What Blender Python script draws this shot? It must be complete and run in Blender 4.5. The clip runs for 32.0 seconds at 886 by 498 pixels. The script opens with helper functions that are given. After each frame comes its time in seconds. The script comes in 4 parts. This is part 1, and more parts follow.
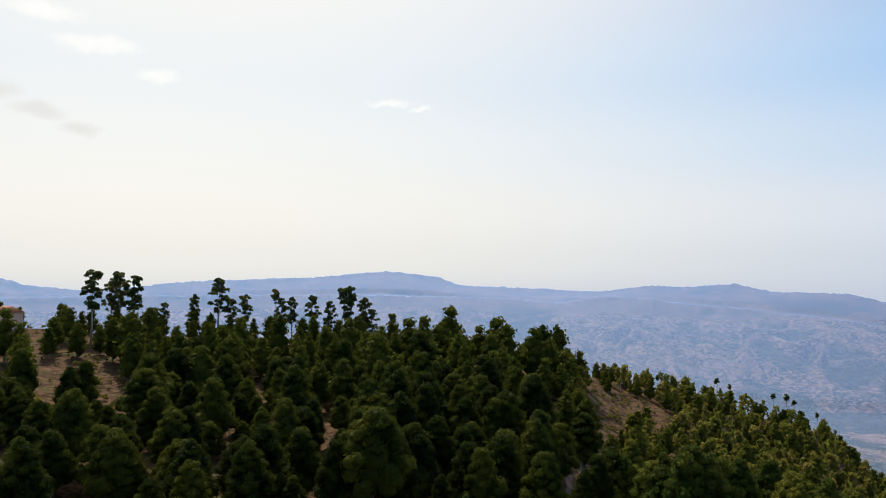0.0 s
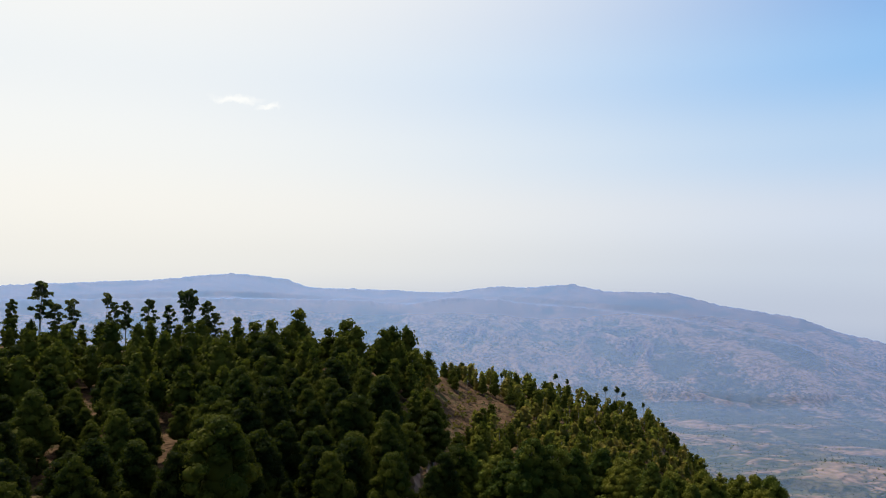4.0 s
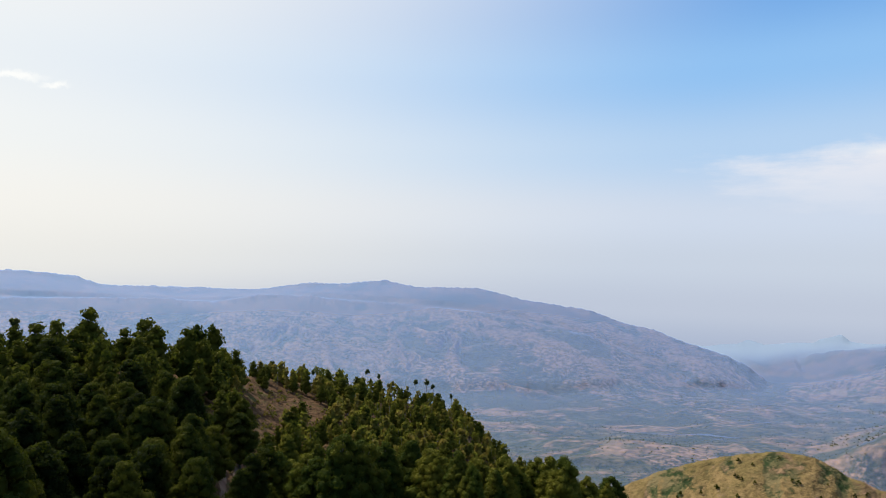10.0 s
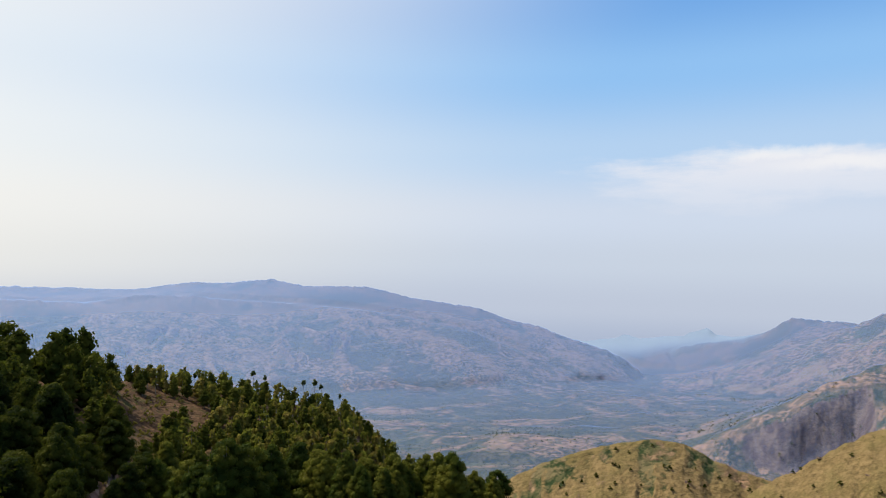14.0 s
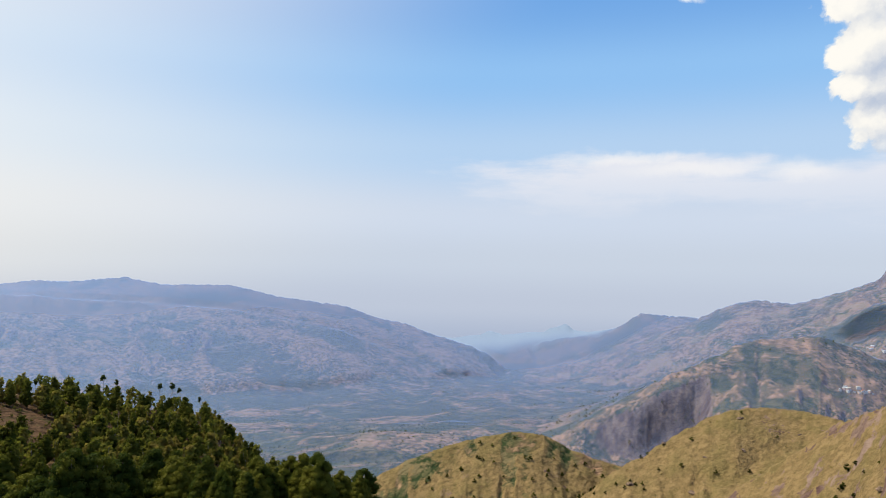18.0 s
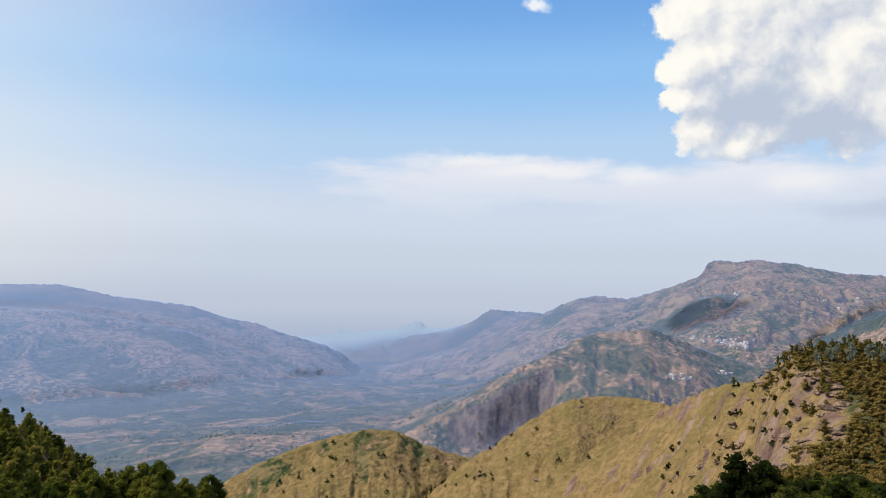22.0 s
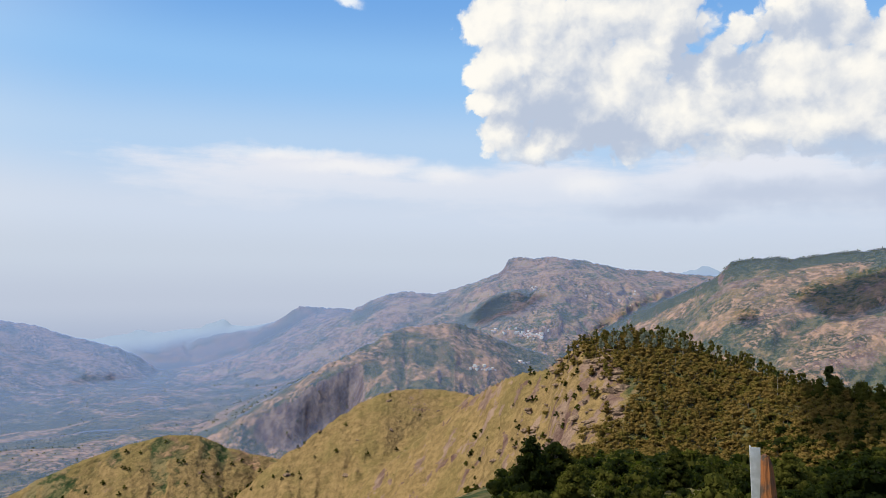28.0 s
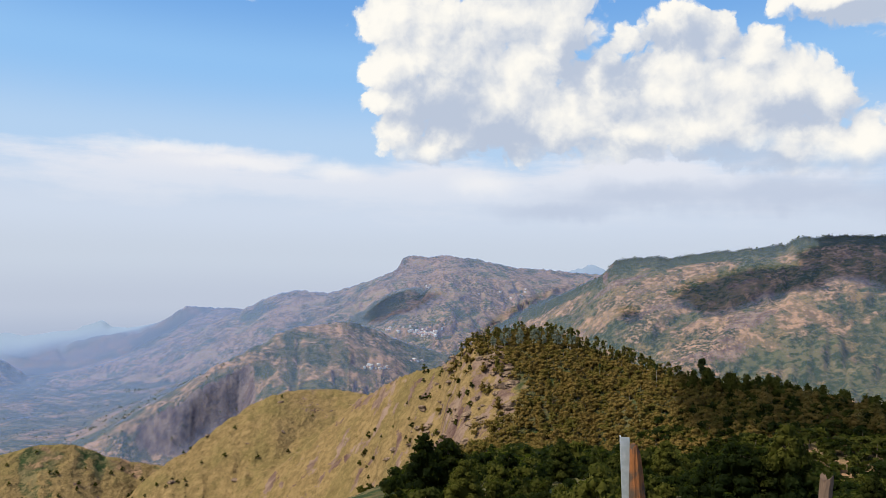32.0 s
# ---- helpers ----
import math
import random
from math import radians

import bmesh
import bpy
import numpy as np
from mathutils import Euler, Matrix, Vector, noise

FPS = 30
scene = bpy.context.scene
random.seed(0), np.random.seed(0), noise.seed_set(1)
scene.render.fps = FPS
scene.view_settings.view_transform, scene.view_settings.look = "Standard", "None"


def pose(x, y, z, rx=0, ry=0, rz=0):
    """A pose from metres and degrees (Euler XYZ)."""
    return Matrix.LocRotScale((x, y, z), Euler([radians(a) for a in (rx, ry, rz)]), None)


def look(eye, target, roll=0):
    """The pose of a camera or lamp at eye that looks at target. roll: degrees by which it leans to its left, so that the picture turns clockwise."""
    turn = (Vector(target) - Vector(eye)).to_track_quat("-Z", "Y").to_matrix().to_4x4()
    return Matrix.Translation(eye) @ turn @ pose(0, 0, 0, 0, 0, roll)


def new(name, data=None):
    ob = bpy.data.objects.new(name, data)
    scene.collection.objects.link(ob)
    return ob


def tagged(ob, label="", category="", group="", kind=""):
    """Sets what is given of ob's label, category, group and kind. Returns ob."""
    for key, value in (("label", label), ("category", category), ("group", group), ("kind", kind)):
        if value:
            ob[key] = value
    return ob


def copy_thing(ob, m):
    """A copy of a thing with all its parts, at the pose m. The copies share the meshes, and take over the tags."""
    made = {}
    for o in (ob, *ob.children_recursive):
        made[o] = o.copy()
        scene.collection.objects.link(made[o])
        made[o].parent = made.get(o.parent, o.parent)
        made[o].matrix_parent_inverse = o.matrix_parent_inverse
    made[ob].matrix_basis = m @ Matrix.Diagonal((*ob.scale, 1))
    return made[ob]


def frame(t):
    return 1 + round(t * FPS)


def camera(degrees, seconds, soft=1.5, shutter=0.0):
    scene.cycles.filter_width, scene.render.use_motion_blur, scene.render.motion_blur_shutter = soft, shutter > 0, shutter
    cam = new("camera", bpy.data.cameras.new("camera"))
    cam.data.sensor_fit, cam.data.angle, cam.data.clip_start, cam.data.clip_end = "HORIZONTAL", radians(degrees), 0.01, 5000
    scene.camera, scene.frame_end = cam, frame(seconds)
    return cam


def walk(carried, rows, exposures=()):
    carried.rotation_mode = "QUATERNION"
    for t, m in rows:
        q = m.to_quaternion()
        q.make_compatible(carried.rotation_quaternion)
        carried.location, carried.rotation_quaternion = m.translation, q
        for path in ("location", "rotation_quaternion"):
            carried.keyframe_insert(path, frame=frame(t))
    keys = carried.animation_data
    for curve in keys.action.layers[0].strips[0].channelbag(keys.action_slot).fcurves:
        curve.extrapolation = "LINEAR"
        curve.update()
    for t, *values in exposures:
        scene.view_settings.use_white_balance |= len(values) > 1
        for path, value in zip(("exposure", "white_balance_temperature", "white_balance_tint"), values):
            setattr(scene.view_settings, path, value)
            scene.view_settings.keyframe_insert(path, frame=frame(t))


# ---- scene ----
cam = camera(63.1, 32.0, soft=0.9)
# seconds, heading (clockwise from y), pitch up, lean to the left
ROWS = [
    (0.0, -0.01, 1.23, 0.86), (0.5, 1.53, 1.31, 0.88), (1.0, 3.04, 1.35, 0.89), (1.5, 4.55, 1.42, 0.87),
    (2.0, 6.01, 1.48, 0.89), (2.5, 7.49, 1.51, 0.87), (3.0, 8.94, 1.54, 0.85), (3.5, 10.4, 1.54, 0.83),
    (5.5, 15.91, 1.51, 0.81), (6.0, 17.2, 1.49, 0.81), (6.5, 18.47, 1.48, 0.83), (7.0, 19.69, 1.46, 0.84),
    (7.5, 20.9, 1.46, 0.83), (8.0, 22.07, 1.45, 0.84), (8.5, 23.23, 1.44, 0.85), (9.0, 24.36, 1.44, 0.87),
    (9.5, 25.48, 1.44, 0.88), (10.0, 26.59, 1.44, 0.89), (10.5, 27.7, 1.44, 0.86), (11.0, 28.81, 1.44, 0.85),
    (11.5, 29.89, 1.46, 0.86), (12.0, 30.97, 1.46, 0.84), (12.5, 32.06, 1.47, 0.83), (13.0, 33.12, 1.46, 0.81),
    (13.5, 34.22, 1.46, 0.8), (15.5, 38.89, 1.41, 0.85), (16.0, 40.2, 1.41, 0.92), (16.5, 41.57, 1.4, 0.93),
    (17.0, 42.96, 1.42, 0.93), (17.5, 44.34, 1.42, 0.94), (18.0, 45.75, 1.46, 0.96), (18.5, 47.15, 1.45, 0.95),
    (19.0, 48.57, 1.46, 0.96), (19.5, 50.0, 1.47, 0.98), (20.0, 51.48, 1.47, 0.98), (20.5, 52.96, 1.46, 0.95),
    (21.0, 54.43, 1.47, 0.93), (21.5, 55.89, 1.46, 0.91), (22.0, 57.3, 1.46, 0.91), (22.5, 58.69, 1.45, 0.92),
    (23.0, 60.03, 1.45, 0.92), (23.5, 61.36, 1.45, 0.93), (24.0, 62.69, 1.44, 0.95), (24.5, 64.01, 1.43, 0.96),
    (25.0, 65.29, 1.42, 0.97), (25.5, 66.57, 1.4, 0.95), (27.5, 71.16, 1.38, 0.95), (28.0, 72.27, 1.39, 0.93),
    (28.5, 73.38, 1.41, 0.93), (29.0, 74.48, 1.41, 0.93), (29.5, 75.57, 1.41, 0.96), (30.0, 76.65, 1.42, 0.97),
    (30.5, 77.7, 1.42, 0.99), (31.0, 78.71, 1.4, 0.98), (31.5, 79.67, 1.4, 0.98), (32.0, 80.62, 1.41, 0.98),
]


ARM, LAST = 0.45, radians(80.62)


def stand(t, yaw, pitch, roll):
    """The camera is held out at arm's length and swung round with the body."""
    a = radians(yaw)
    return pose(ARM * (math.sin(a) - math.sin(LAST)), ARM * (math.cos(a) - math.cos(LAST)), 0, 90 + pitch, 0, -yaw) @ pose(0, 0, 0, 0, 0, roll)


walk(cam, [(t, stand(t, y, p, r)) for t, y, p, r in ROWS])

# ---------------------------------------------------------------- sky and sun
SUN_AZ, SUN_EL = -22.0, 53.0


def heading(az, el):
    a, e = radians(az), radians(el)
    return Vector((math.sin(a) * math.cos(e), math.cos(a) * math.cos(e), math.sin(e)))


SUN = heading(SUN_AZ, SUN_EL)
lamp = bpy.data.lights.new("sun", "SUN")
lamp.energy, lamp.angle, lamp.color = 5.0, radians(0.6), (1.0, 0.89, 0.70)
sun = new("sun", lamp)
sun.matrix_basis = look(SUN * 100, (0, 0, 0))


class Nodes:
    """Short hand for building node trees."""

    def __init__(self, tree):
        self.tree, self.links = tree, tree.links
        tree.nodes.clear()

    def add(self, kind, **sets):
        n = self.tree.nodes.new(kind)
        for k, v in sets.items():
            setattr(n, k, v)
        return n

    def put(self, socket, value):
        if isinstance(value, bpy.types.NodeSocket):
            self.links.new(value, socket)
        elif value is not None:
            socket.default_value = value

    def math(self, op, a, b=None, c=None, clamp=False):
        n = self.add("ShaderNodeMath", operation=op, use_clamp=clamp)
        for s, v in zip(n.inputs, (a, b, c)):
            self.put(s, v)
        return n.outputs[0]

    def vec(self, op, a, b=None):
        n = self.add("ShaderNodeVectorMath", operation=op)
        self.put(n.inputs[0], a)
        if op == "SCALE":
            self.put(n.inputs["Scale"], b)
        else:
            self.put(n.inputs[1], b)
        return n.outputs["Value" if op in ("DOT_PRODUCT", "LENGTH") else "Vector"]

    def step(self, x, lo, hi, a=0.0, b=1.0):
        n = self.add("ShaderNodeMapRange", interpolation_type="SMOOTHSTEP")
        for k, v in zip((0, 1, 2, 3, 4), (x, lo, hi, a, b)):
            self.put(n.inputs[k], v)
        return n.outputs[0]

    def mix(self, fac, a, b):
        n = self.add("ShaderNodeMix", data_type="RGBA")
        for k, v in zip((0, 6, 7), (fac, a, b)):
            self.put(n.inputs[k], (*v, 1) if isinstance(v, tuple) and len(v) == 3 else v)
        return n.outputs[2]

    def noise(self, vector, scale, detail=4.0, rough=0.5, distortion=0.0):
        n = self.add("ShaderNodeTexNoise")
        self.put(n.inputs["Vector"], vector)
        for k, v in (("Scale", scale), ("Detail", detail), ("Roughness", rough), ("Distortion", distortion)):
            self.put(n.inputs[k], v)
        return n.outputs[0]

    def stretch(self, vector, s):
        n = self.add("ShaderNodeMapping")
        self.put(n.inputs["Vector"], vector)
        n.inputs["Scale"].default_value = s
        return n.outputs[0]


def make_sky():
    world = bpy.data.worlds.new("sky")
    scene.world = world
    world.use_nodes = True
    n = Nodes(world.node_tree)
    way = n.add("ShaderNodeTexCoord").outputs["Generated"]
    sep = n.add("ShaderNodeSeparateXYZ")
    n.put(sep.inputs[0], way)
    x, y, z = sep.outputs
    el = n.math("DEGREES", n.math("ARCSINE", z))
    az = n.math("DEGREES", n.math("ARCTAN2", x, y))
    near_sun = n.vec("DOT_PRODUCT", way, tuple(SUN))
    sky = n.add("ShaderNodeTexSky", sky_type="NISHITA", sun_disc=False)
    sky.sun_elevation, sky.sun_rotation, sky.altitude = radians(SUN_EL), radians(SUN_AZ), 1500
    sky.dust_density, sky.air_density = 2.0, 1.2
    high = n.vec("SCALE", sky.outputs[0], 0.10)
    # dusty air near the horizon
    ramp = n.add("ShaderNodeValToRGB")
    n.put(ramp.inputs[0], n.step(el, -8.0, 24.0))
    ramp.color_ramp.interpolation = "EASE"
    stops = SKY_STOPS
    for e, c in stops[1:-1]:
        ramp.color_ramp.elements.new(0.5)
    for k, (e, c) in enumerate(stops):
        u = (e + 8.0) / 32.0
        ramp.color_ramp.elements[k].position = u * u * (3 - 2 * u)
        ramp.color_ramp.elements[k].color = (*c, 1)
    low = ramp.outputs[0]
    col = n.mix(n.step(el, 22.0, 50.0), low, high)
    # bright dust round the sun
    glare = n.step(near_sun, n.step(el, 2.0, 16.0, 0.25, 0.39), n.step(el, 2.0, 16.0, 0.80, 0.96))
    warm = n.mix(n.step(el, -2.0, 12.0), GLARE_LOW, GLARE_HIGH)
    col = n.mix(n.math("MULTIPLY", glare, n.step(el, -5.0, 0.0, 0.25, 1.0)), col, warm)
    # coordinates in degrees, ruffled at several scales
    flat = n.add("ShaderNodeCombineXYZ")
    n.put(flat.inputs[0], az)
    n.put(flat.inputs[1], el)
    flat = flat.outputs[0]

    def ruffled(p, *waves):
        for scale, size, detail in waves:
            t = n.add("ShaderNodeTexNoise")
            n.put(t.inputs["Vector"], p)
            t.inputs["Scale"].default_value, t.inputs["Detail"].default_value, t.inputs["Roughness"].default_value = scale, detail, 0.6
            p = n.vec("ADD", p, n.vec("SCALE", n.vec("SUBTRACT", t.outputs["Color"], (0.5, 0.5, 0.5)), size))
        return p

    def nearest(p, lobes, soft):
        """Distance from the nearest of some oval lobes, 1 at its rim."""
        best = None
        for a0, e0, ra, re in lobes:
            w = n.add("ShaderNodeVectorMath", operation="MULTIPLY_ADD")
            n.put(w.inputs[0], p)
            w.inputs[1].default_value, w.inputs[2].default_value = (1 / ra, 1 / re, 0), (-a0 / ra, -e0 / re, 0)
            r = n.vec("LENGTH", w.outputs[0])
            best = r if best is None else n.math("SMOOTH_MIN", best, r, soft)
        return best

    # thin high cloud
    long = ruffled(flat, (0.10, 3.0, 3.0), (0.5, 0.9, 4.0))
    fine = n.noise(n.stretch(flat, (0.22, 1.0, 1.0)), 0.55, 6.0, 0.6)
    veil = n.step(n.math("ADD", nearest(long, VEIL_LOBES, 0.2), n.step(fine, 0.25, 0.75, 0.28, -0.28)), 0.35, 1.05, 1.0, 0.0)
    col = n.mix(n.math("MULTIPLY", veil, n.step(el, 3.8, 8.2, 0.25, 0.86)), col, (0.83, 0.83, 0.88))
    bright = n.step(n.math("ADD", nearest(ruffled(flat, (0.35, 1.4, 5.0), (1.6, 0.5, 4.0)), BRIGHT_LOBES, 0.1), n.math("MULTIPLY", fine, 0.4)), 0.30, 1.45, 0.5, 0.0)
    col = n.mix(bright, col, (0.96, 0.94, 0.92))
    wisp = n.step(n.math("ADD", nearest(ruffled(flat, (0.3, 2.2, 5.0), (1.4, 0.7, 5.0)), WISPS, 0.1), n.math("MULTIPLY", fine, 0.5)), 0.45, 1.35, 0.8, 0.0)
    col = n.mix(wisp, col, (1.02, 1.02, 0.99))
    smudge = n.step(nearest(ruffled(flat, (0.3, 2.0, 5.0)), SMUDGES, 0.1), 0.1, 1.0, 0.55, 0.0)
    col = n.mix(smudge, col, (0.74, 0.73, 0.70))
    # grey undersides that melt into the haze
    belly = n.step(n.math("ADD", nearest(ruffled(flat, (0.12, 5.0, 4.0), (0.7, 0.8, 4.0)), BELLIES, 0.3), n.math("MULTIPLY", fine, 0.5)), 0.35, 1.35, 0.85, 0.0)
    col = n.mix(belly, col, (0.53, 0.60, 0.74))

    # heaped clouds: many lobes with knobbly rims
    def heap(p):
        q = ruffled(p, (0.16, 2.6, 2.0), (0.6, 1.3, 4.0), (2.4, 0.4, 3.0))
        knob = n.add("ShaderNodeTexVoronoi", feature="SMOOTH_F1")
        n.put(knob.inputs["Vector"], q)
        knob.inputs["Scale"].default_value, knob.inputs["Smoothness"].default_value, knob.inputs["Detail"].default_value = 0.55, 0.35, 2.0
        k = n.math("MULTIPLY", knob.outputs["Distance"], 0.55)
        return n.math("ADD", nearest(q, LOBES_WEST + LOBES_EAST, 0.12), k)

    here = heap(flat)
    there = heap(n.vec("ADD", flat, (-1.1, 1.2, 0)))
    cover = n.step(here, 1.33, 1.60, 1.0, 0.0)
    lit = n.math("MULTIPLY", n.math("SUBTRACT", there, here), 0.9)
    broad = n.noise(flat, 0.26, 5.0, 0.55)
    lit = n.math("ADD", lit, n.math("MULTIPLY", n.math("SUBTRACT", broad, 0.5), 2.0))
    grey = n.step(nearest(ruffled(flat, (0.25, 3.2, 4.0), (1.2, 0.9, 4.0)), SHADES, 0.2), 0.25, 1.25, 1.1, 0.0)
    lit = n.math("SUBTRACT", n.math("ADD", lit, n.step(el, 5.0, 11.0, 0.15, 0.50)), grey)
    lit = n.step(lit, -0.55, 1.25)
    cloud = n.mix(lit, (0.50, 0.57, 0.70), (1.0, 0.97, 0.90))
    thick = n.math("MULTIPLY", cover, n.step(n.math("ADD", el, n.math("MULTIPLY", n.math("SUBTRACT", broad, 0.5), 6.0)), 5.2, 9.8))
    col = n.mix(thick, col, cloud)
    bg = n.add("ShaderNodeBackground")
    n.put(bg.inputs[0], col)
    bg.inputs[1].default_value = 1.0
    out = n.add("ShaderNodeOutputWorld")
    n.links.new(bg.outputs[0], out.inputs[0])


SKY_STOPS = [(-8, (0.40, 0.47, 0.62)), (-3, (0.52, 0.58, 0.70)), (0.5, (0.58, 0.65, 0.76)), (4, (0.62, 0.70, 0.83)), (9, (0.46, 0.64, 0.87)), (15, (0.285, 0.535, 0.88)), (24, (0.16, 0.38, 0.78))]
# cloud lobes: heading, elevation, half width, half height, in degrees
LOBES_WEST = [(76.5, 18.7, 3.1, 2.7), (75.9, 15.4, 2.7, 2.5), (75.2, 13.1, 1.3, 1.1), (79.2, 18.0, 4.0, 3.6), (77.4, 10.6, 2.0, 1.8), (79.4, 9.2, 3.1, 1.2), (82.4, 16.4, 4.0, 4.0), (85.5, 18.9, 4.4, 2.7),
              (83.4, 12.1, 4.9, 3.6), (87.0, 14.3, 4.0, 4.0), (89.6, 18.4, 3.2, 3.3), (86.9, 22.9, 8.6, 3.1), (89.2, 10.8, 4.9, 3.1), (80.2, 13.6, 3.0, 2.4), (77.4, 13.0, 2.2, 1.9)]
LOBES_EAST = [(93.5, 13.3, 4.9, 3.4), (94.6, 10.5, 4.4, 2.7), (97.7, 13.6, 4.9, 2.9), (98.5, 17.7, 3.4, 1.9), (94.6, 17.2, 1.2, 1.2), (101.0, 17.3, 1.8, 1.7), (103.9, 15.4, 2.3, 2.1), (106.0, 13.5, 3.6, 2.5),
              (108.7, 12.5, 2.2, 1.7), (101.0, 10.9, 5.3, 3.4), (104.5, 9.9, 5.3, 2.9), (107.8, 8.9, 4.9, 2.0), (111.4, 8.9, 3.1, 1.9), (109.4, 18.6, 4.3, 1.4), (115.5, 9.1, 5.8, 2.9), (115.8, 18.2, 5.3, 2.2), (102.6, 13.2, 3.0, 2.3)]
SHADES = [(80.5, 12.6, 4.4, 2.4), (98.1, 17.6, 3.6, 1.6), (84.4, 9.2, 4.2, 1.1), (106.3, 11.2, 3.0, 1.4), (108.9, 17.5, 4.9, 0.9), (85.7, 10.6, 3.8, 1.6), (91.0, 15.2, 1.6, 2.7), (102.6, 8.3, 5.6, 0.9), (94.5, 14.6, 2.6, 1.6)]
VEIL_LOBES = [(59.6, 6.6, 15.5, 2.5), (63.0, 8.0, 10.0, 1.7), (80.0, 6.2, 16.0, 2.9), (96.0, 6.4, 20.0, 3.2)]
BRIGHT_LOBES = [(65.4, 7.7, 6.5, 0.7), (72.2, 7.3, 2.7, 0.9), (83.6, 6.6, 3.0, 1.2), (60.0, 8.6, 6.0, 0.5)]
BELLIES = [(96.6, 5.4, 11.0, 1.7), (106.4, 5.3, 12.0, 1.7), (116.0, 5.3, 14.0, 2.0), (90.0, 4.6, 7.0, 1.2)]
WISPS = [(-4.3, 12.7, 2.4, 0.42), (-2.0, 12.2, 1.3, 0.3), (-25.8, 15.2, 3.4, 0.8), (-29.5, 17.0, 3.0, 0.8), (-21.8, 13.4, 2.0, 0.6), (64.4, 20.2, 1.3, 0.55)]
SMUDGES = [(-29.6, 10.2, 2.6, 0.8), (-27.0, 9.3, 2.0, 0.7), (-32.0, 11.4, 2.0, 1.0)]
GLARE_LOW, GLARE_HIGH = (0.98, 0.93, 0.81), (1.04, 1.01, 0.93)
make_sky()

# ---------------------------------------------------------------- numbers for the land
rng = np.random.default_rng(7)
PERM = np.tile(rng.permutation(256), 3)
GRAD = rng.uniform(0, 2 * np.pi, 256)


def perlin(x, y):
    xi, yi = np.floor(x).astype(int), np.floor(y).astype(int)
    xf, yf = x - xi, y - yi
    u, v = xf * xf * xf * (xf * (xf * 6 - 15) + 10), yf * yf * yf * (yf * (yf * 6 - 15) + 10)

    def corner(dx, dy):
        g = GRAD[PERM[PERM[(xi + dx) & 255] + ((yi + dy) & 255)]]
        return np.cos(g) * (xf - dx) + np.sin(g) * (yf - dy)

    a = corner(0, 0) * (1 - u) + corner(1, 0) * u
    b = corner(0, 1) * (1 - u) + corner(1, 1) * u
    return (a * (1 - v) + b * v) * 1.5


def fbm(x, y, octaves=5, gain=0.5):
    total, amp = 0.0, 1.0
    for k in range(octaves):
        total = total + amp * perlin(x + 17.3 * k, y - 9.1 * k)
        x, y, amp = x * 2.03, y * 2.03, amp * gain
    return total


def crests(x, y, octaves=5, gain=0.5):
    """Sharp spurs and gullies, 0 to 1."""
    total, amp, weight = 0.0, 0.6, 1.0
    for k in range(octaves):
        r = (1 - np.abs(perlin(x + 31.7 * k, y + 5.3 * k))) ** 2
        total = total + amp * r * weight
        weight, x, y, amp = np.clip(r * 1.3, 0, 1), x * 2.07, y * 2.07, amp * gain
    return total


def smooth_max(a, b, k):
    return 0.5 * (a + b + np.sqrt((a - b) ** 2 + k * k))


